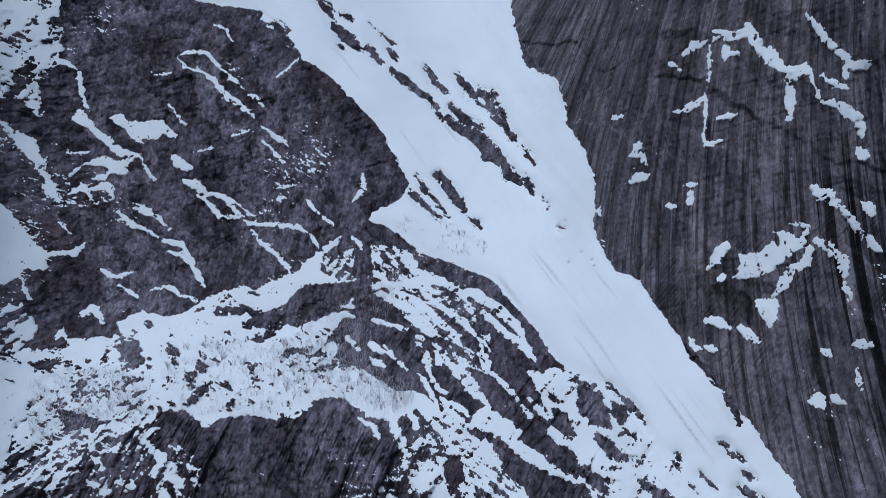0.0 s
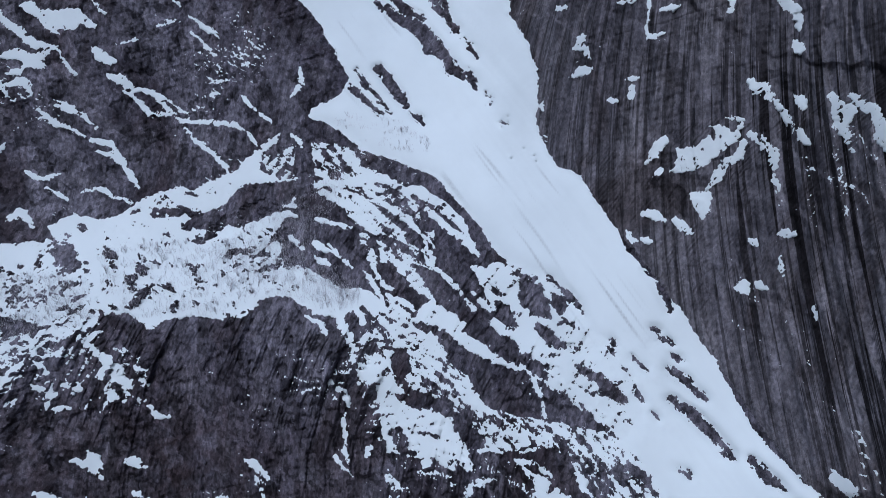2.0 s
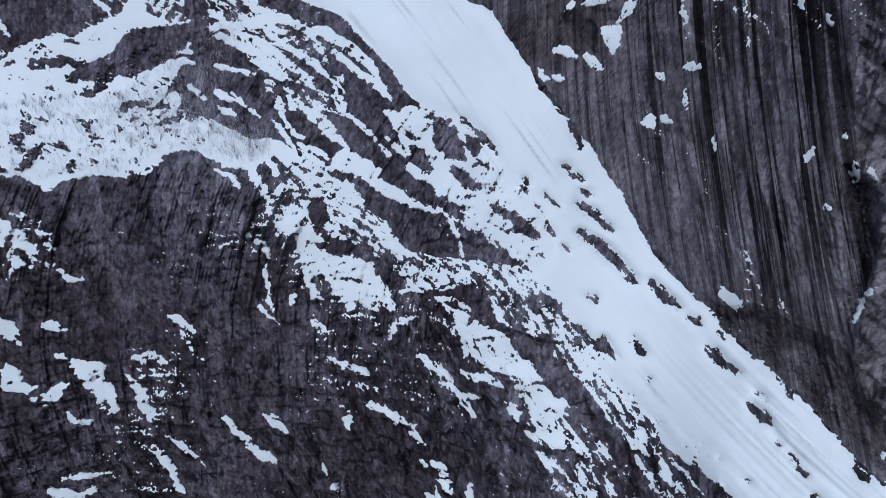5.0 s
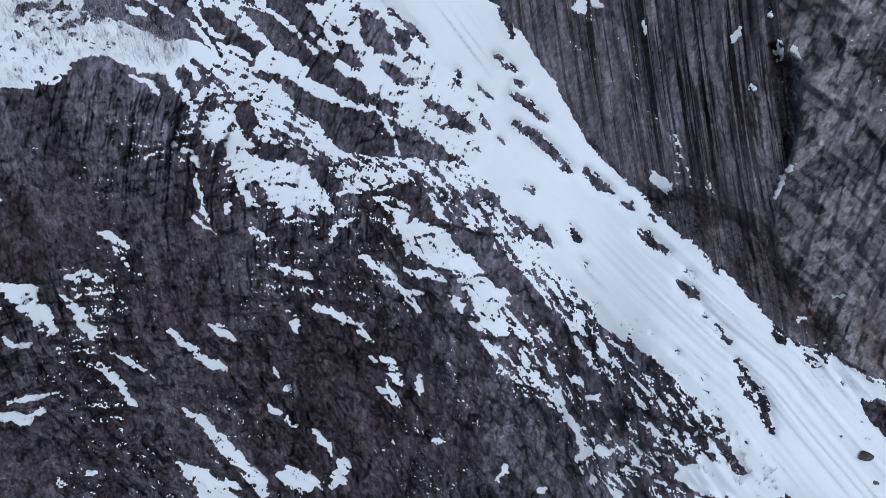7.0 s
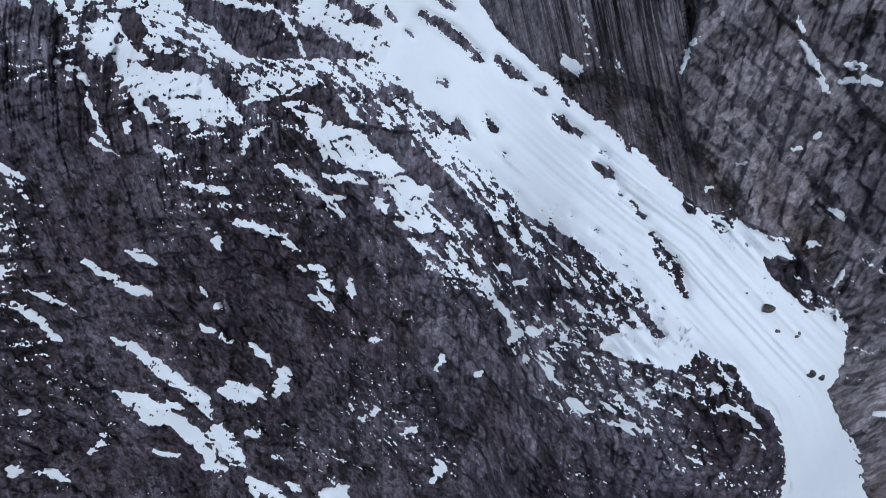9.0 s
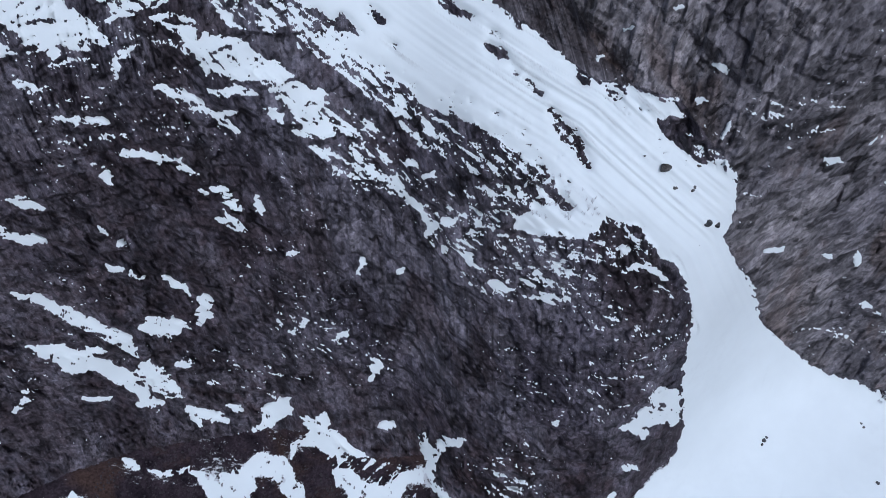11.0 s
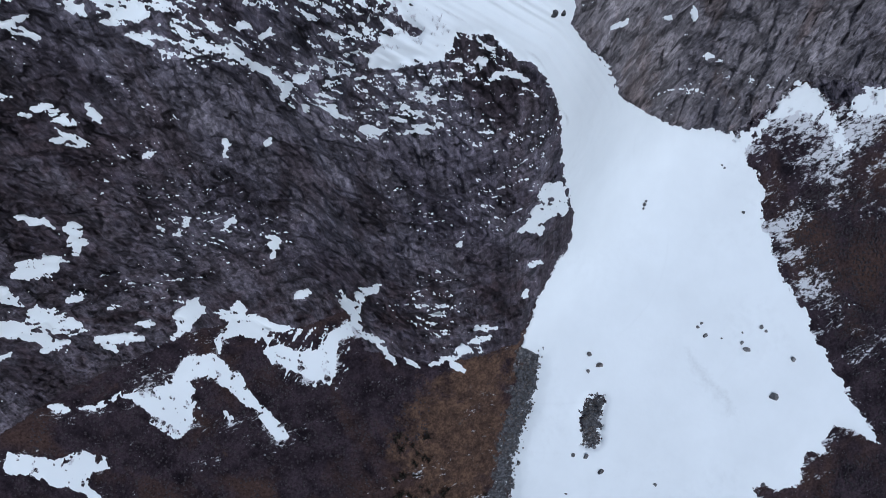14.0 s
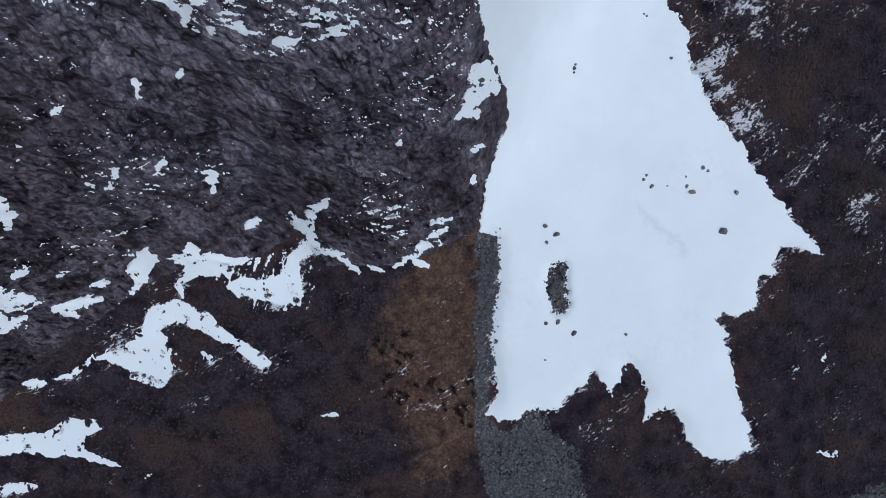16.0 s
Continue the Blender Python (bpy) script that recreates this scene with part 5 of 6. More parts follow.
field((55.81, 11.60), (56.02, 10.60), (55.30, 9.51), (55.68, 8.35), (55.94, 7.68), (57.10, 8.32), (56.59, 9.03), (56.85, 9.94), (56.47, 11.08))
field((57.61, 7.92), (58.44, 7.23), (58.58, 6.07), (59.46, 6.39), (59.56, 7.16), (60.73, 6.48), (62.35, 6.29), (63.68, 5.77), (62.79, 6.79), (61.58, 8.07), (60.26, 8.58), (59.25, 9.40), (59.80, 10.63), (58.75, 9.80), (59.02, 8.18))
field((54.90, 16.51), (56.03, 15.68), (57.51, 14.30), (57.51, 11.89), (59.23, 10.64), (61.99, 11.08), (64.12, 12.10), (66.29, 12.51), (67.94, 13.31), (67.10, 13.98), (64.36, 12.97), (61.56, 12.50), (59.68, 12.36), (59.14, 13.32), (60.85, 15.68), (60.45, 16.74), (58.74, 16.73), (56.90, 16.57))
patchy(0.7, 80, 0.8, 0.5, (56.03, 15.68), (59.27, 13.75), (61.18, 15.43), (60.27, 17.12), (57.80, 16.92))
field((62.17, 8.72), (63.38, 7.44), (64.51, 7.37), (66.03, 6.39), (66.19, 4.54), (66.79, 3.16), (68.01, 3.88), (67.26, 5.08), (68.31, 7.60), (66.94, 8.73), (64.70, 8.89))
patchy(0.6, 85, 1.0, 0.5, (61.58, 8.07), (67.08, 3.50), (68.71, 6.71), (68.74, 8.08), (65.29, 9.53))
streak(0.37, (67.58, -0.46), (66.65, 0.93), (67.01, 2.39), (67.43, 3.21))
streak(0.37, (65.14, 1.62), (66.55, 2.20), (68.07, 3.25))
streak(0.28, (68.21, 3.42), (70.12, 3.54), (72.12, 4.14))
streak(0.14, (72.35, 3.37), (73.91, 3.47))
streak(0.33, (74.45, 2.73), (75.50, 1.55), (76.25, 0.34), (77.91, -0.79))
streak(0.28, (75.78, 1.88), (77.03, 1.65))
streak(0.19, (76.01, -1.73), (77.47, -2.40))
streak(0.19, (76.18, -0.45), (77.46, -1.71))
streak(0.33, (62.39, 3.65), (62.93, 2.89))
streak(0.19, (51.99, 3.92), (52.29, 2.96))
streak(0.16, (54.62, 1.64), (55.14, 0.88))
streak(0.28, (58.65, 1.47), (58.39, 0.49))
streak(0.23, (71.25, -6.84), (71.52, -7.24))
streak(0.19, (50.57, 4.56), (51.04, 4.45))
streak(0.23, (77.34, -8.33), (77.90, -9.07))
field((75.00, -10.21), (75.31, -11.63), (74.98, -13.12), (74.80, -14.43), (75.58, -15.61), (76.82, -15.13), (77.77, -13.57), (76.72, -12.74), (76.86, -11.12))
bare(0.19, (75.94, -13.58), (76.22, -14.09))
streak(0.28, (78.16, -5.84), (78.23, -6.47))
streak(0.19, (51.82, -2.86), (51.23, -3.86))
streak(0.19, (54.01, -5.15), (53.88, -5.97))
streak(0.23, (59.39, -10.23), (61.33, -11.59))
streak(0.23, (63.28, -12.94), (65.12, -14.76))
streak(0.23, (63.48, -15.54), (63.38, -16.36))
streak(0.19, (61.49, -13.88), (61.52, -14.20))
streak(0.19, (56.08, -10.42), (57.91, -10.49))
patchy(0.4, -20, 1.0, 0.5, (52.31, -10.43), (52.49, -14.30), (55.98, -17.40), (57.56, -15.73), (55.68, -12.24), (53.89, -9.38))
streak(0.23, (50.06, -10.19), (52.13, -9.95), (53.12, -10.23))
patchy(0.35, -20, 0.8, 0.45, (53.27, -10.06), (57.48, -14.43), (62.12, -17.74), (65.25, -14.26), (59.86, -9.71), (55.85, -9.29))
streak(0.19, (66.31, -18.70), (66.73, -20.32), (67.90, -21.10))
patchy(0.4, -35, 0.9, 0.4, (62.73, -21.20), (66.65, -22.46), (72.02, -21.27), (69.88, -20.27), (66.16, -20.94))
streak(0.23, (46.91, -0.16), (47.36, 0.08))
field((45.61, 7.70), (46.84, 7.69), (46.53, 8.42))
streak(0.28, (49.29, 11.44), (48.31, 11.81))
streak(0.37, (47.54, 13.86), (48.90, 13.62), (50.35, 13.52))
streak(0.28, (51.69, 13.58), (52.54, 13.77))
streak(0.37, (48.08, 15.54), (49.78, 15.20))
field((50.55, 22.80), (53.68, 22.06), (54.82, 20.85), (56.70, 20.45), (57.36, 21.12), (56.42, 21.92), (56.70, 22.65), (59.85, 23.21), (58.67, 23.45), (56.53, 23.27), (54.65, 23.62), (52.70, 23.57), (51.06, 24.21))
streak(0.42, (51.83, 26.28), (54.25, 25.64))
streak(0.23, (55.00, 16.29), (54.17, 17.95), (53.15, 18.39))
streak(0.28, (51.32, 19.19), (52.53, 18.85))
streak(0.23, (62.54, 14.02), (63.45, 14.66))
streak(0.19, (73.12, 15.82), (74.65, 15.33))
streak(0.14, (61.74, 23.61), (61.87, 23.38))
field((70.54, -35.00), (71.47, -35.85), (71.98, -35.65), (71.34, -34.82))
streak(0.23, (72.45, -37.76), (72.59, -38.73))
streak(0.23, (74.71, -37.31), (75.01, -38.13))
streak(0.28, (75.60, -36.16), (75.52, -36.81))
streak(0.23, (78.62, -30.86), (78.04, -31.51))
streak(0.14, (76.19, -29.95), (76.93, -30.13))
streak(0.19, (72.91, -27.66), (73.69, -28.42))
streak(0.37, (78.41, -40.54), (79.28, -40.49))
streak(0.19, (80.84, -28.91), (81.57, -28.98))
streak(0.23, (63.35, -31.55), (62.84, -32.61))
field((87.83, -27.07), (88.42, -28.55), (88.90, -30.16), (90.39, -29.59), (92.54, -28.61), (94.63, -27.18), (94.26, -26.23), (92.16, -27.66), (90.01, -28.23), (88.84, -26.98))
field((92.73, -29.48), (93.45, -30.96), (97.39, -32.27), (98.63, -29.91), (95.37, -29.83), (93.78, -28.77))
field((80.06, -23.14), (83.18, -23.97), (86.95, -25.21), (87.83, -27.07), (88.26, -25.47), (87.68, -23.91), (88.69, -22.94), (90.46, -22.26), (90.87, -20.59), (87.10, -22.31))
streak(0.19, (109.11, 4.32), (110.12, 4.05))
streak(0.14, (107.38, -1.75), (107.69, -2.52))
island((86.94, -2.25), (87.58, -2.44), (88.20, -0.78), (88.78, 0.62), (88.65, 1.54), (87.93, 1.75), (87.05, 0.44), (86.56, -1.04))
peppered(0.42, (25.37, -6.73), (29.08, -11.65), (36.38, -15.01), (42.51, -17.68), (48.96, -20.81), (54.20, -22.68), (59.86, -22.05), (58.14, -18.97), (50.17, -17.27), (42.55, -14.66), (34.58, -11.25))
peppered(0.40, (43.08, -22.76), (45.72, -23.62), (54.03, -25.06), (57.58, -23.23), (56.51, -22.27), (51.61, -22.72))
peppered(0.42, (50.62, -26.45), (53.28, -28.14), (56.85, -29.56), (61.18, -30.58), (64.98, -28.07), (61.63, -26.63), (57.95, -27.21), (54.25, -26.28))
peppered(0.36, (-13.22, -5.60), (-6.71, -9.16), (-1.53, -10.68), (5.26, -12.61), (6.11, -8.67), (-0.11, -7.03), (-6.44, -4.85), (-12.50, -3.09))
peppered(0.50, *LEDGE)
COVER -= in_ground * (1 - blur(in_fan, 3)) * np.clip(1.5 * fbm(X / 2.6, Y / 2.6, Z / 2.6, 4, 0.7) - 0.2, 0, 0.6)

# ---- the snow's surface and the bare rock beside it ----
shown = np.clip(0.15 - 1.5 * EXPOSE, 0, 1)
bedded = blur(np.maximum(np.maximum(in_gully, in_fan), in_ledge), 5)
bedded *= 1 - 0.85 * shown
rock = broad + (rock - broad) * (1 - 0.75 * bedded)
RELIEF = (rock * (1 - in_ground) + mound * in_ground).astype(np.float32)
level = blur(RELIEF, 6)
smooth = blur(RELIEF, 14)
thick = blur(np.maximum(np.maximum(in_gully, in_fan), 0.75 * in_ledge), 6)
off, along, _ = away(U[::2, ::2], V[::2, ::2], BANK, False)
off, along = (np.repeat(np.repeat(a, 2, 0), 2, 1)[:U.shape[0], :U.shape[1]] for a in (blur(off, 1), blur(along, 4)))
off = blur(off, 2)
trough = np.clip((U - 34) / 16, 0.12, 1) * (1 - np.clip((U - 76) / 7, 0, 1))
runnel = fbm(off / 0.9, along * 3, 0 * U, 3, 0.5)
groove = np.clip((off - 1.2) / 2.0, 0, 1) * fbm(off / 0.40, along * 2, 0 * U + 8.8, 2, 0.5)
lumps = np.clip(fbm(X / 2.0, Y / 2.0, Z / 2.0, 3, 0.65) * 2.2, -1, 1) * np.clip(4 * coarse(26, 2, 17) - 0.1, 0, 1)
swell = fbm(U / 4.5, V / 3.0, 0 * U + 6.1, 3, 0.5)
bed = level * (1 - thick) + smooth * thick + thick * ((0.36 * runnel + 0.55 * groove) * np.maximum(in_gully, soft(MOUTH, 1.5)) * trough + 0.15 * swell * in_gully + 0.10 * in_fan + 0.06 * lumps)
# bare islands stand at the height of the snow round them
stand = thick * np.clip(1 - EXPOSE, 0, 1)
RELIEF = (RELIEF * (1 - stand) + (bed + 0.15 + 0.6 * (rock - blur(rock, 6))) * stand).astype(np.float32)
shelf = normals(raised(RELIEF))[..., 2]
lie = shelf - blur(shelf, 12)
spots = 0.55 * shards(0.32, 0.085, 81)
patches = coarse(22, 3, 2)
near = blur((COVER > 0).astype(np.float32), 9)
dusting = 0.55 * (lie - 0.30) + 0.9 * (spots - 0.41) + 0.8 * patches + 0.20 * near - 0.10 * in_flute - 0.15 * in_tower - 0.10 * np.clip((V - 8) / 6, 0, 1) * np.clip((U - 8) / 6, 0, 1) - 0.06 * np.clip((U - 20) / 20, 0, 1)
keep = np.maximum(0.20, thick)
rim = (1 - 0.45 * blur(np.maximum(in_gully, in_fan), 3)) * (1 - 0.75 * in_ground)
GAP = np.maximum(keep * (bed - RELIEF) + (COVER + (0.50 * SHARD + 0.45 * np.clip(lie, -1, 1)) * rim) * (1 + in_ground), np.clip(dusting - 0.1 * in_ground, -1, 0.06))
eased = 0.4 * bed + 0.6 * blur(RELIEF, 10) + 0.1
GAP = np.minimum(GAP, EXPOSE)
deep = np.maximum(bed - RELIEF + np.clip(blur(COVER, 3), 0.05, 1), 0.05)
GAP = np.where(GAP > 0, np.minimum(3 * GAP, np.maximum(eased - RELIEF, 0.05)) * (1 - thick) + np.minimum(4 * GAP, deep) * thick, GAP)
SNOWTOP = RELIEF + GAP


def mesh_of(name, points, keep, mat, masks=(), even=True, lean=None):
    """The cells of the sheet in keep, as one object."""
    i, j = np.nonzero(keep)
    n = points.shape[1]
    quads = np.stack([i * n + j, (i + 1) * n + j, (i + 1) * n + j + 1, i * n + j + 1], 1)
    used, quads = np.unique(quads, return_inverse=True)
    quads = quads.reshape(-1, 4)
    me = bpy.data.meshes.new(name)
    me.vertices.add(len(used))
    me.vertices.foreach_set("co", points.reshape(-1, 3)[used].astype(np.float32).ravel())
    me.loops.add(quads.size)
    me.loops.foreach_set("vertex_index", quads.ravel().astype(np.int32))
    me.polygons.add(len(quads))
    me.polygons.foreach_set("loop_start", np.arange(0, quads.size, 4, dtype=np.int32))
    me.polygons.foreach_set("use_smooth", np.full(len(quads), even))
    me.update(calc_edges=True)
    for key, values in masks:
        a = me.attributes.new(key, "FLOAT", "POINT")
        a.data.foreach_set("value", values.reshape(-1)[used].astype(np.float32))
    if lean is not None:
        a = me.attributes.new("lean", "FLOAT_VECTOR", "POINT")
        a.data.foreach_set("vector", lean.reshape(-1, 3)[used].astype(np.float32).ravel())
    me.materials.append(mat)
    return new(name, me)


def cells(a, how):
    return how(how(a[:-1, :-1], a[1:, :-1]), how(a[:-1, 1:], a[1:, 1:]))


ROCKS = raised(RELIEF)
SNOWS = raised(np.where(GAP > 0, SNOWTOP, RELIEF + np.maximum(GAP, -0.35)))
settled = np.where(GAP > 0, SNOWTOP, RELIEF)
DRIFT = normals(raised(blur(settled, 9) * (1 - thick) + blur(settled, 1) * thick))
VIEW = [(-29, 27), (-13, -37), (0, -40), (12, -42.5), (36, -44.9), (74, -44.9), (93, -38.5), (106, -28), (116, 5),
        (100, 14), (52, 28.5), (40, 31), (26, 33.5), (10, 36.8)]
built = depth_in(U, V, VIEW)[:-1, :-1] > 0
shows = (cells(GAP, np.minimum) < 0.25) & built
snowy = (cells(GAP, np.maximum) > 0.0) & built
mid = (slice(0, -1), slice(0, -1))
on_ground, on_right = in_ground[mid] > 0.5, in_right[mid] > 0.5
GRASS = [(74.46, 9.01), (75.05, 3.91), (76.71, 0.34), (79.37, -4.59), (80.85, -2.16), (82.65, 4.10), (85.03, 10.00), (86.65, 14.99), (83.73, 18.79), (78.56, 13.31)]
SCREE = [(79.95, -2.31), (81.65, -3.23), (83.05, 0.15), (83.92, 3.75), (85.16, 7.04), (85.20, 9.45), (86.20, 11.92), (87.85, 11.75), (89.34, 9.28), (91.00, 10.50), (93.44, 11.34), (95.71, 14.87), (88.74, 17.78), (85.60, 13.55), (82.12, 4.29), (80.24, -1.94), (80.85, 1.35)]
TONGUE = [(86.94, -2.25), (87.58, -2.44), (88.20, -0.78), (88.78, 0.62), (88.65, 1.54), (87.93, 1.75), (87.05, 0.44), (86.56, -1.04)]
OVERHANG_SHADE = [(35.14, -22.92), (37.02, -24.48), (36.80, -29.06), (42.84, -30.05), (46.08, -28.15), (49.08, -27.78), (45.92, -26.02), (40.06, -24.13), (43.30, -25.69), (46.94, -26.76), (48.80, -27.72), (44.24, -30.27), (41.56, -28.95), (35.95, -23.84), (34.17, -22.70)]
FOOT = [(50.22, 9.44), (61.34, 2.46), (72.45, -5.75), (78.87, -12.14), (80.30, -3.10), (73.80, 3.00), (60.90, 8.63), (45.16, 20.40), (39.78, 19.41)]
RUSTY = [(14.73, 24.20), (13.62, 19.54), (18.76, 18.47), (25.17, 18.81), (24.51, 23.06), (20.87, 25.31)]
WEATHERED = [(68.62, -28.31), (72.37, -33.22), (78.61, -28.34), (80.91, -23.56), (74.73, -24.29), (69.82, -26.41)]
TRACK = [(111.08, 7.09), (112.34, 5.55), (113.26, 4.36), (114.54, 2.93), (115.25, 5.32)]
SMEAR = [(91.34, -8.81), (92.65, -8.01), (94.03, -7.50), (95.56, -6.62), (96.18, -6.23), (95.54, -6.37), (94.30, -6.92), (93.02, -7.22), (92.00, -7.92)]
GREY_TOP = [(-19.96, -4.98), (-18.90, -9.20), (-14.33, -10.00), (-7.69, -10.78), (-4.25, -9.49), (-10.26, -8.14), (-15.11, -6.98)]
WETWALL = [(-1.15, -26.10), (4.78, -41.49), (39.59, -32.53), (34.16, -26.59), (25.73, -22.61), (13.42, -23.19)]
FROSTED = [(86.27, -23.82), (87.36, -25.36), (87.83, -27.07), (88.90, -30.16), (90.69, -29.48), (92.93, -28.72), (93.77, -31.17), (97.48, -32.10), (100.34, -26.46), (97.72, -25.25), (96.83, -23.69), (94.26, -24.53), (92.19, -24.24), (90.06, -23.91)]
RIMED = [(95.52, -15.92), (100.02, -17.50), (106.18, -19.66), (108.83, -11.53), (103.96, -11.78), (99.65, -12.69)]
EDGING = [(87.16, -23.98), (90.63, -23.99), (94.57, -20.80), (97.64, -17.76), (98.82, -15.07), (96.06, -15.63), (92.32, -18.55), (89.81, -20.90)]
LICHEN = [(24.89, 5.90), (32.67, -0.41), (39.99, -2.21), (47.26, -1.42), (51.70, 3.59), (50.80, 10.08), (37.23, 21.13)]
BLEACHED = [(43.48, -5.69), (51.56, -15.28), (63.48, -17.64), (67.40, -11.78), (60.57, -5.38), (49.10, -1.30)]
CRUSTED = [(26.54, 29.39), (28.87, 21.99), (36.50, 16.66), (46.41, 13.75), (39.09, 33.16)]
# broad outline within which the left buttress is darkened
DARK_LEFT = [(10.0, 22.0), (20.0, 14.0), (32.0, 8.0), (48.0, 7.0), (62.0, 3.0), (66.0, 8.0), (56.0, 30.0), (40.0, 33.0), (12.0, 36.0)]
GRASS_MASK = soft(GRASS, 4.5)
GRAVEL_MASK = np.maximum(np.maximum(soft(SCREE, 0.8), soft(TONGUE, 0.8)), soft(TRACK, 0.5))
# the overhang and hollow outlines put recess shade into the rock's colour
TINT = np.maximum(np.maximum(soft(OVERHANG_SHADE, 3.0), soft(HOLLOW, 1.5)), np.maximum(soft(FOOT, 6.0), np.maximum(soft(RUSTY, 5.0), np.maximum(0.8 * soft(LICHEN, 7.0), np.maximum(0.8 * soft(CRUSTED, 6.0), 0.75 * soft(DARK_LEFT, 6.0))))))
PALE = np.maximum(0.8 * soft(WEATHERED, 3.0), 0.35 * soft(BLEACHED, 6.0))
WET = soft(WETWALL, 6.0)
lain = ((GAP > 0) & (in_ground > 0.3)).astype(np.float32)
FROST = np.maximum(0.85 * blur(lain, 5), 1.5 * blur(lain, 18) * soft(FROSTED, 2.0))
FROST = np.maximum(FROST, np.maximum(0.62 * soft(FROSTED, 6.0), 0.30 * soft(RIMED, 6.0)))
FROST = np.maximum(FROST, 0.58 * soft(EDGING, 3.5)) * (1 - 0.8 * GRASS_MASK)
tagged(mesh_of("ground", ROCKS, shows & on_ground, GROUND_MAT, (("grass", GRASS_MASK), ("gravel", GRAVEL_MASK), ("frost", FROST))),
       "dark brown heath and scree at the foot of the cliffs", "ground", kind="structure")
tagged(mesh_of("cliff_buttress", ROCKS, shows & ~on_ground & ~on_right, ROCK_LEFT, (("tint", TINT), ("pale", PALE), ("arc", PLAN), ("wet", WET)), even=False),
       "dark grey fissured rock buttress dusted with snow", "cliff", kind="structure")
on_tower = in_tower[mid] > 0.5
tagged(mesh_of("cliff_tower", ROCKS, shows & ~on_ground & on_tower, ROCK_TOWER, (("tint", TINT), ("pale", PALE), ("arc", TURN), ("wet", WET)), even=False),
       "pale grey-brown blocky rock tower beside the gully", "cliff", kind="structure")
on_right &= ~on_tower
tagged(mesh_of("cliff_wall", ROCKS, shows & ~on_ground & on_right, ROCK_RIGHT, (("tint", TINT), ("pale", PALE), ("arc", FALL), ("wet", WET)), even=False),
       "steep grey rock wall with dark water streaks", "cliff", kind="structure")
# GREY_TOP paints shade beside the wall into the snow colour, broken by runnels
DIRT_SHADE = 0.35 * soft(SMEAR, 0.8) + 0.14 * soft(GREY_TOP, 2.5) * np.clip(runnel + 0.2, 0, 1)
scratch = np.clip(5 * (fbm(off / 0.42, along * 10, 0 * U + 2.2, 2, 0.6) - 0.30), 0, 1) * np.clip(6 * coarse(24, 2, 29) - 0.6, 0, 1)
DIRT_SHADE += 0.5 * scratch * blur(np.maximum(in_gully, 0.1 * in_fan), 4) + 0.07 * np.clip(lumps, 0, 1)
gully_c, fan_c = in_gully[mid] > 0.5, (in_fan[mid] > 0.5)
gully_c &= ~fan_c
ledge_c = (soft(LEDGE, 0.8)[mid] > 0.5) & ~gully_c & ~fan_c
tagged(mesh_of("snow_gully", SNOWS, snowy & gully_c, SNOW, (("dirt_shade", DIRT_SHADE),), lean=DRIFT), "steep white snow filling the gully between the rock walls", "snow", kind="structure")
tagged(mesh_of("snow_cone", SNOWS, snowy & fan_c, SNOW, (("dirt_shade", DIRT_SHADE),), lean=DRIFT), "white avalanche cone spreading over brown heath", "snow", kind="structure")
tagged(mesh_of("snow_shelf", SNOWS, snowy & ledge_c, SNOW, (("dirt_shade", DIRT_SHADE),), lean=DRIFT), "broad white snow shelf with leafless birch scrub above the lower cliff", "snow", kind="structure")
rest = snowy & ~gully_c & ~fan_c & ~ledge_c


def clusters(mask):
    """Numbers the connected patches of a grid, run by run."""
    parent, runs, last = [], [], []

    def root(a):
        while parent[a] != a:
            parent[a] = parent[parent[a]]
            a = parent[a]
        return a
    for row in mask:
        edge = np.flatnonzero(np.diff(np.concatenate([[0], row.astype(np.int8), [0]])))
        now, k = [], 0
        for a, b in zip(edge[::2], edge[1::2]):
            me = len(parent)
            parent.append(me)
            for (c, d, other) in last:
                if c > b:
                    break
                if d >= a:
                    parent[root(other)] = root(me)
            now.append((a, b, me))
        runs.append(now)
        last = now
    number = np.full(mask.shape, -1, np.int32)
    for i, now in enumerate(runs):
        for a, b, k in now:
            number[i, a:b] = root(k)
    return number


number = clusters(rest)
ids, counts = np.unique(number[number >= 0], return_counts=True)
big = ids[np.argsort(-counts)][:220]
for k in big:
    ii, jj = np.nonzero(number == k)
    one = np.zeros(rest.shape, bool)
    one[ii, jj] = True
    fill = len(ii) / ((np.ptp(ii) + 1) * (np.ptp(jj) + 1))
    kind = "large ragged" if len(ii) > 2500 else "narrow" if fill < 0.3 else "small" if len(ii) < 150 else "broken"
    base = "the brown heath" if on_ground[ii[0], jj[0]] else "a streaked rock wall" if on_right[ii[0], jj[0]] else "a dark rock ledge"
    tagged(mesh_of("snow_patch", SNOWS, one, SNOW, (("dirt_shade", DIRT_SHADE),), lean=DRIFT), f"{kind} white snow patch lying on {base}", "snow patch", "snow patches on the cliffs")
tagged(mesh_of("snow_dusting", SNOWS, rest & ~np.isin(number, big), SNOW, (("dirt_shade", DIRT_SHADE),), lean=DRIFT), "thin flecks of white snow caught on the rock", "snow", kind="stuff")


# ---- loose things on the slopes ----
TOP = np.where((GAP > 0)[..., None], SNOWS, ROCKS)


def spot(u, v):
    """The surface at a place of the sheet."""
    return Vector(TOP[int(round((u - US[0]) / STEP)), int(round((v - VS[0]) / STEP))])


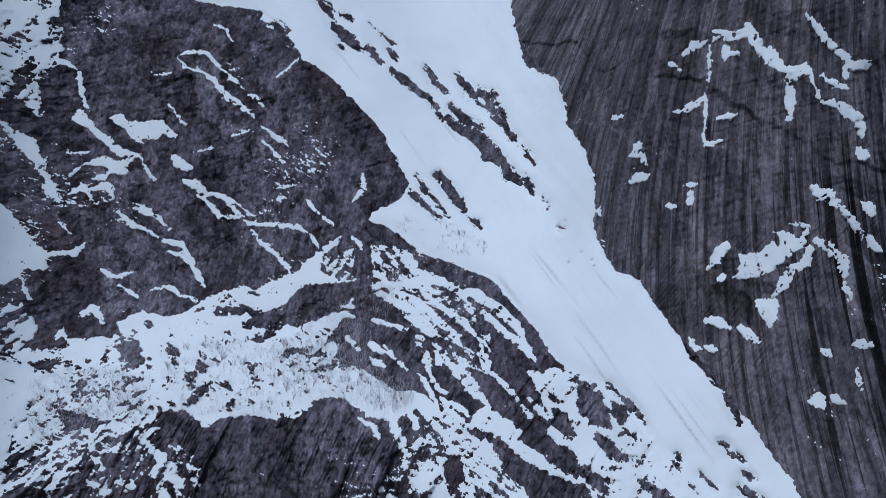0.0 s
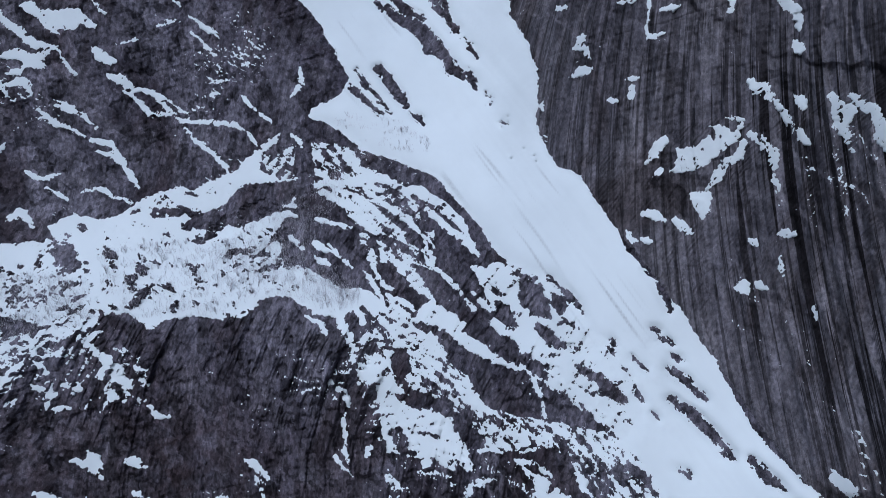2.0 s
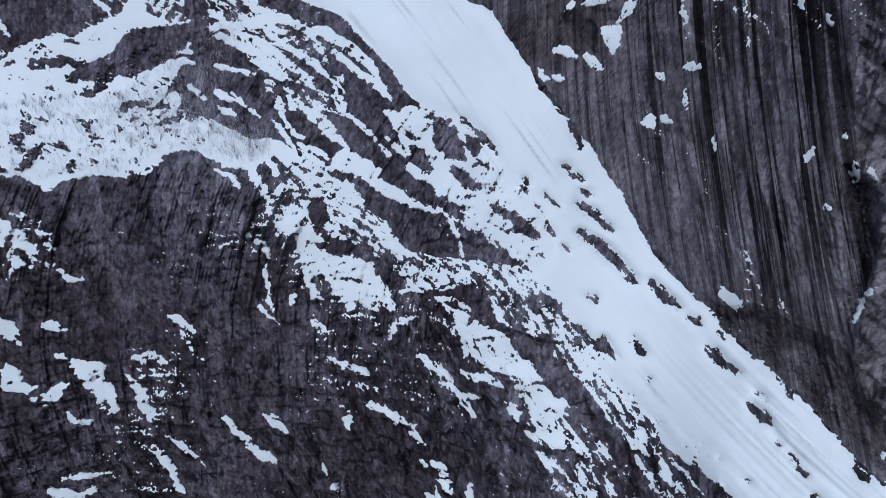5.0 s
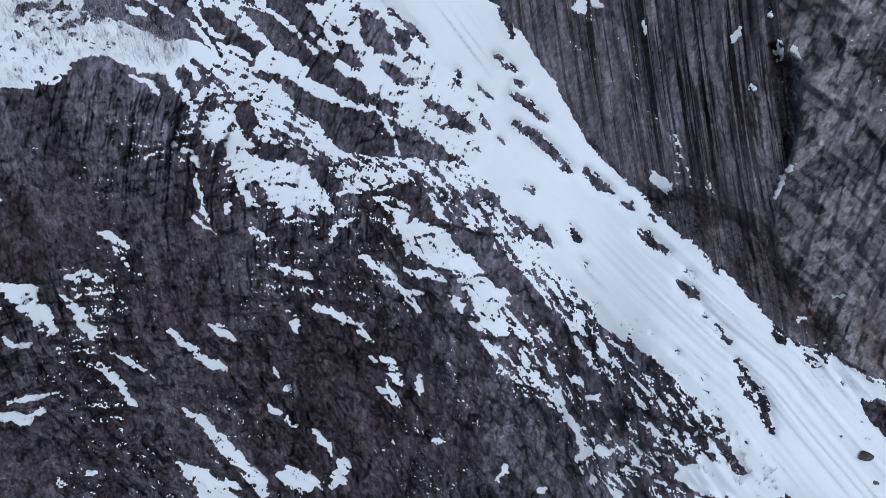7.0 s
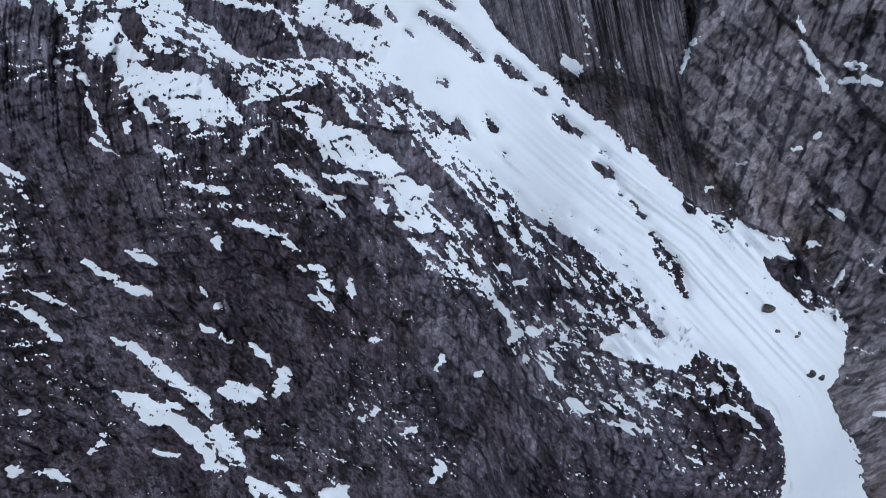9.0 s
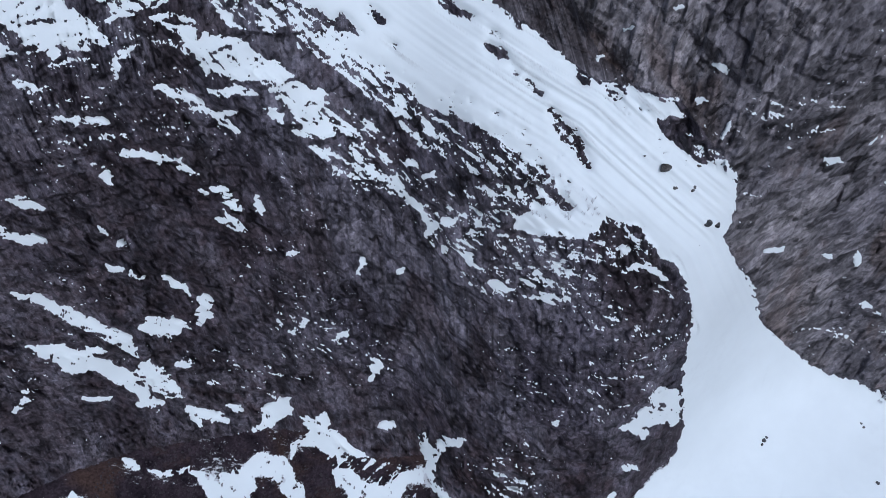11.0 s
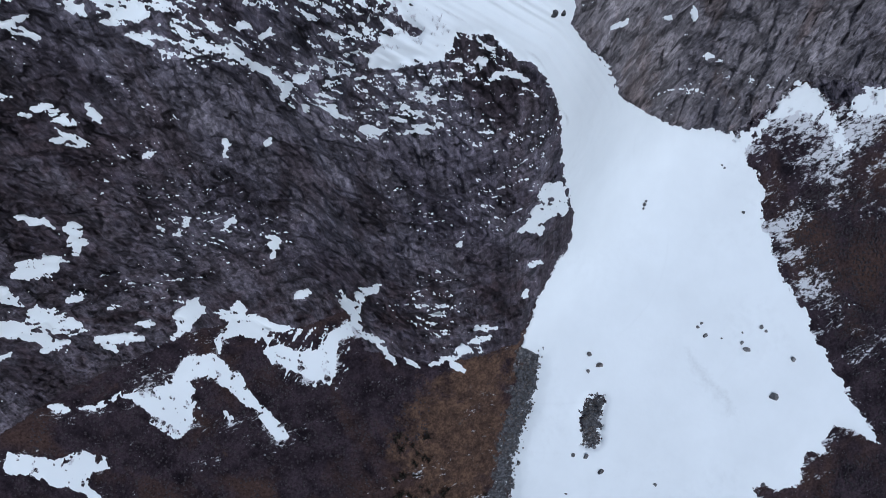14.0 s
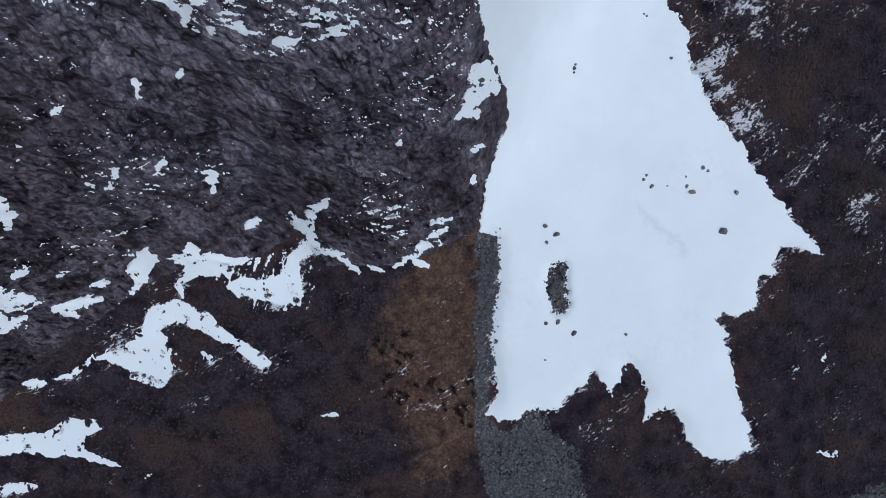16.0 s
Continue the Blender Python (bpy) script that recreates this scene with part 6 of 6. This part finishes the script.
def plain(name, tone, rough=0.9, scale=3.0):
    m, node, out, links = material(name)
    n = speck(node, node("NewGeometry").outputs["Position"], scale, 5, 0.7)
    c = blend(node, span(node, n, 0.3, 0.7), tuple(v * 0.55 for v in tone), tuple(v * 1.4 for v in tone))
    links.new(c, out.inputs["Base Color"])
    out.inputs["Roughness"].default_value = rough
    return m


BARK = plain("birch_bark", (0.20, 0.18, 0.19))
TWIG = plain("bare_twig", (0.56, 0.54, 0.57))
HEATHER = plain("dead_heather", (0.034, 0.027, 0.031))
MOSSY = plain("olive_heather", (0.026, 0.021, 0.013))
BOULDER = rock_material("boulder_gneiss", (0.110, 0.110, 0.115), (0.180, 0.178, 0.178), (0.270, 0.262, 0.255), (0.080, 0.065, 0.055), 0.0)


def part(name, verts, faces, mat, parent, label=""):
    me = bpy.data.meshes.new(name)
    me.from_pydata(verts, [], faces)
    me.materials.append(mat)
    ob = new(name, me)
    ob.parent = parent
    return tagged(ob, label)


def tube(verts, faces, line, r0, r1):
    """A tapered three-sided branch along a line."""
    base = len(verts)
    for k, q in enumerate(line):
        r = r0 + (r1 - r0) * k / (len(line) - 1)
        for s in range(3):
            a = 2.094 * s + k
            verts.append((q[0] + r * math.cos(a), q[1] + r * math.sin(a), q[2]))
    for k in range(len(line) - 1):
        for s in range(3):
            a, c = base + 3 * k + s, base + 3 * k + (s + 1) % 3
            faces.append((a, c, c + 3, a + 3))


def shrub(dice, tall, spread, count, side, name, label, category, group, wood, fine, thick=0.05):
    """Several stems from one root, each a part, with a spray of fine twigs."""
    root = tagged(new(name), label, category, group)
    tv, tf = [], []
    for k in range(count):
        a, lean, h = dice.uniform(0, 6.28), dice.uniform(0.1, spread), tall * dice.uniform(0.6, 1.0)
        line, x, y = [], 0.0, 0.0
        for s in range(5):
            f = s / 4
            x, y = h * lean * f * math.cos(a) + dice.uniform(-0.06, 0.06) * h * f, h * lean * f * math.sin(a) + dice.uniform(-0.06, 0.06) * h * f
            line.append((x, y, h * f - 0.25 * (s == 0)))
        sv, sf = [], []
        tube(sv, sf, line, thick * tall / 3, thick * 0.25)
        part("stem", sv, sf, wood, root)
        for q in range(side):
            f = dice.uniform(0.3, 1.0)
            i = min(int(f * 4), 3)
            p = [line[i][n] + (line[i + 1][n] - line[i][n]) * (f * 4 - i) for n in range(3)]
            b = a + dice.uniform(-1.6, 1.6)
            reach = h * dice.uniform(0.15, 0.38)
            tip = (p[0] + reach * math.cos(b) * 0.8, p[1] + reach * math.sin(b) * 0.8, p[2] + reach * dice.uniform(0.3, 0.9))
            half = tuple((p[n] + tip[n]) / 2 + (0.05 * reach if n == 2 else 0) for n in range(3))
            tube(tv, tf, (p, half, tip), 0.020 * tall / 3, 0.008)
    part("twig_spray", tv, tf, fine, root, "fine leafless twigs")
    return root


def scatter(dice, pts, count):
    """Places within an outline."""
    us, vs = [q[0] for q in pts], [q[1] for q in pts]
    n = 0
    while n < count:
        u, v = dice.uniform(min(us), max(us)), dice.uniform(min(vs), max(vs))
        if depth_in(np.array([u]), np.array([v]), pts)[0] > 0:
            n += 1
            yield u, v


dice = random.Random(4)
birches = [shrub(dice, 3.6, 0.7, 4, 26, "birch_shrub", "leafless grey-brown birch shrub standing in deep snow", "shrub", "birch shrubs on the snow shelves", BARK, TWIG) for _ in range(6)]
SHELF_SCRUB = [(1.73, 22.94), (2.59, 18.50), (4.22, 14.45), (4.96, 10.04), (7.42, 9.70), (11.00, 4.96), (11.95, 7.52), (8.71, 12.75), (9.53, 16.48), (7.79, 22.50), (4.87, 23.58)]
CORNER_SCRUB = [(1.70, 31.65), (1.75, 28.79), (3.62, 24.54), (7.31, 24.82), (6.92, 28.20), (7.07, 32.49), (4.60, 32.82)]
HEAD_SCRUB = [(-3.41, 3.62), (-2.69, -0.04), (-0.04, -3.67), (1.43, -3.76), (0.70, -0.10), (-1.02, 1.85)]
FLANK_SCRUB = [(54.35, -18.38), (57.38, -21.13), (61.51, -21.42), (61.65, -19.29), (57.71, -16.75)]
SIDE_SCRUB = [(88.08, -24.06), (89.04, -26.62), (90.80, -28.48), (95.37, -28.23), (97.38, -29.20), (99.30, -25.34), (93.52, -23.40), (92.39, -21.19)]
CLUMPS = [(74.90, 8.86), (77.36, 7.50), (80.21, 11.78), (81.22, 8.53), (83.93, 8.50), (85.17, 13.71), (81.19, 12.37), (77.69, 13.61)]
SCRUB_RIGHT = [(91.73, 9.27), (100.46, 8.30), (105.72, 6.77), (102.91, -1.75), (103.48, -7.30), (106.01, -9.00), (98.68, -15.47), (92.80, -20.80), (93.24, -24.16), (103.48, -25.96), (113.60, 5.47), (94.25, 14.71)]
SCRUB_LEFT = [(49.45, 16.41), (57.24, 12.66), (59.79, 10.09), (69.30, 6.93), (75.05, 3.91), (77.36, 7.50), (75.10, 10.71), (79.21, 19.91), (52.90, 26.13)]
LEDGE_SCRUB = [(4.32, 15.81), (1.84, 7.38), (0.76, 4.24), (1.89, 3.58), (4.23, 5.62), (6.32, 8.50), (10.57, 4.85), (12.07, 6.16), (8.51, 10.88), (7.11, 15.98)]
placed = 0
for pts, count, size in ((SHELF_SCRUB, 118, 0.6), (CORNER_SCRUB, 62, 0.7), (HEAD_SCRUB, 28, 0.45), (FLANK_SCRUB, 38, 0.42), (SIDE_SCRUB, 44, 0.4)):
    for u, v in scatter(dice, pts, count):
        m = Matrix.Translation(spot(u, v)) @ Matrix.Rotation(dice.uniform(0, 6.28), 4, "Z") @ Matrix.Scale(size * dice.uniform(0.6, 1.25), 4)
        if placed < len(birches):
            birches[placed].matrix_basis = m
        else:
            copy_thing(dice.choice(birches), m)
        placed += 1


def thicket(name, label, spreads):
    """Low, fine twigs too many to tell apart, as one spread."""
    verts, faces = [], []
    for pts, count, tall in spreads:
        for u, v in scatter(dice, pts, count):
            x, y, z = spot(u, v)
            for _ in range(9):
                a, h = dice.uniform(0, 6.28), tall * dice.uniform(0.5, 1.2)
                x0, y0 = x + dice.uniform(-0.8, 0.8), y + dice.uniform(-0.8, 0.8)
                k = h * dice.uniform(0.1, 0.7)
                tube(verts, faces, ((x0, y0, z - 0.2), (x0 + k * math.cos(a), y0 + k * math.sin(a), z + h)), 0.020, 0.008)
    me = bpy.data.meshes.new(name)
    me.from_pydata(verts, [], faces)
    me.materials.append(TWIG)
    tagged(new(name, me), label, "shrub", kind="stuff")


thicket("birch_thicket", "fine grey birch twigs standing in the snow", ((SHELF_SCRUB, 520, 0.9), (CORNER_SCRUB, 320, 1.0), (HEAD_SCRUB, 50, 0.6), (LEDGE_SCRUB, 520, 0.8)))

clumps = [shrub(dice, 0.9, 0.9, 18, 12, "heather_clump", "dark brown heather clump on straw-coloured grass", "shrub", "heather clumps in the grass", MOSSY, MOSSY, 0.32) for _ in range(3)]
for n, (u, v) in enumerate(scatter(dice, CLUMPS, 46)):
    m = Matrix.Translation(spot(u, v)) @ Matrix.Rotation(dice.uniform(0, 6.28), 4, "Z") @ Matrix.Scale(dice.uniform(0.7, 1.7), 4)
    if n < len(clumps):
        clumps[n].matrix_basis = m
    else:
        copy_thing(dice.choice(clumps), m)


def boulder(dice, radius, where, label, group):
    """A broken block: a ball cut by a few planes, then roughened."""
    bm = bmesh.new()
    bmesh.ops.create_icosphere(bm, subdivisions=2, radius=1.0)
    cuts = [(Vector((dice.gauss(0, 1), dice.gauss(0, 1), dice.gauss(0, 0.8))).normalized(), dice.uniform(0.45, 0.8)) for _ in range(11)]
    shift = Vector((dice.uniform(0, 50), dice.uniform(0, 50), 0))
    for q in bm.verts:
        for n, d in cuts:
            over = q.co.dot(n) - d
            if over > 0:
                q.co -= n * over
        q.co *= 1 + 0.05 * noise.noise(q.co * 2.5 + shift)
    bmesh.ops.scale(bm, vec=(dice.uniform(0.9, 1.25) * radius, dice.uniform(0.75, 1.0) * radius, dice.uniform(0.6, 0.85) * radius), verts=bm.verts)
    me = bpy.data.meshes.new("boulder")
    bm.to_mesh(me)
    bm.free()
    me.materials.append(BOULDER)
    ob = new("boulder", me)
    ob.matrix_basis = Matrix.Translation(where + Vector((0, 0, 0.15 * radius))) @ Matrix.Rotation(dice.uniform(0, 6.28), 4, "Z")
    return tagged(ob, label, "boulder", group)


def boulders(label, group, *places):
    for u, v, radius in places:
        boulder(dice, radius, spot(u, v), label, group)


boulders("grey angular boulder half sunk in the snow cone", "boulders on the snow cone", (84.99, -4.65, 0.74), (86.08, -4.26, 1.14), (85.56, -3.42, 0.61), (87.66, 2.75, 0.67), (88.60, 2.37, 0.87), (90.07, 2.67, 0.87), (88.78, 1.37, 0.61), (93.91, 1.38, 0.61), (100.10, -2.72, 0.74), (88.73, 5.59, 0.40), (89.92, -19.88, 0.40), (98.01, -8.56, 1.41), (98.03, -11.73, 0.87), (100.06, -2.05, 0.47))
boulders("small grey boulder on the upper snow cone", "boulders on the snow cone", (91.13, -10.59, 0.57), (91.20, -11.05, 0.51), (91.91, -10.31, 0.63), (93.00, -10.69, 0.32), (94.06, -11.83, 0.32), (94.36, -11.14, 0.63), (94.93, -10.77, 0.89), (95.08, -12.84, 0.70), (95.48, -12.67, 0.51), (89.80, -19.87, 0.44), (86.64, -22.37, 0.38), (86.93, -22.30, 0.38))
boulders("grey boulder lodged in the snow of the gully", "boulders in the gully", (62.14, -26.76, 1.25), (63.94, -26.41, 0.38), (65.02, -27.46, 0.38), (63.94, -28.77, 0.43), (68.13, -26.23, 0.76), (68.72, -26.59, 0.58),
         (60.09, -26.35, 0.24), (65.08, -27.23, 0.38), (63.95, -26.51, 0.29))
boulders("dark stone showing in a slit of the snow", "boulders on the snow cone", (82.78, -17.42, 0.44), (82.85, -17.13, 0.57), (82.91, -16.83, 0.38))


def litter(name, label, count, pts, low, high, mat):
    """Many small stones or tufts, as one spread."""
    verts, faces = [], []
    for u, v in scatter(dice, pts, count):
        p, r = spot(u, v), dice.uniform(low, high)
        if GAP[int(round((u - US[0]) / STEP)), int(round((v - VS[0]) / STEP))] > 0 and mat == HEATHER:
            continue
        base = len(verts)
        spin = dice.uniform(0, 1.5)
        for k in range(5):
            a = spin + 1.2566 * k
            s = r * dice.uniform(0.7, 1.2)
            verts.append((p[0] + s * math.cos(a), p[1] + s * math.sin(a), p[2] - 0.1))
        for k in range(5):
            a = spin + 0.4 + 1.2566 * k
            s = r * dice.uniform(0.3, 0.75)
            verts.append((p[0] + s * math.cos(a), p[1] + s * math.sin(a), p[2] + r * dice.uniform(0.45, 0.9)))
        for k in range(5):
            faces.append((base + k, base + (k + 1) % 5, base + 5 + (k + 1) % 5, base + 5 + k))
        faces.append(tuple(base + 5 + k for k in range(5)))
    me = bpy.data.meshes.new(name)
    me.from_pydata(verts, [], faces)
    me.materials.append(mat)
    tagged(new(name, me), label, name.replace("_", " "), kind="stuff")


litter("scree_stones", "grey broken stones along the edge of the snow cone", 900, SCREE, 0.12, 0.4, BOULDER)
litter("tongue_stones", "grey stones melting out of the snow cone", 90, TONGUE, 0.12, 0.5, BOULDER)
litter("scrub_tufts", "dark leafless scrub covering the valley slope", 8000, SCRUB_RIGHT, 0.12, 0.42, HEATHER)
litter("heath_tufts", "dark heather tufts on the slope below the cliff", 3600, SCRUB_LEFT, 0.12, 0.4, HEATHER)

# ---- the land round about, out of sight or far off ----
ring = np.concatenate([np.arange(0, 400, 20.0), np.geomspace(400, 4000, 24)])
turn = np.radians(np.arange(0, 361, 3.0))
rr, tt = np.meshgrid(ring, turn, indexing="ij")
gx, gy = rr * np.sin(tt), rr * np.cos(tt)
rise = math.tan(radians(TILT)) * (gx * math.sin(UPHILL) + gy * math.cos(UPHILL))
gz = np.where(rise < 0, -70 * (1 - np.exp(rise / 70)), np.minimum(rise, 60)) - 3.0
far = np.stack([gx, gy, gz + 1.5 * fbm(gx / 60, gy / 60, 0 * gx, 3)], -1)
tagged(mesh_of("valley_floor", far, np.ones((len(ring) - 1, len(turn) - 1), bool), GROUND_MAT), "brown winter valley floor below the cliffs", "ground", kind="structure")
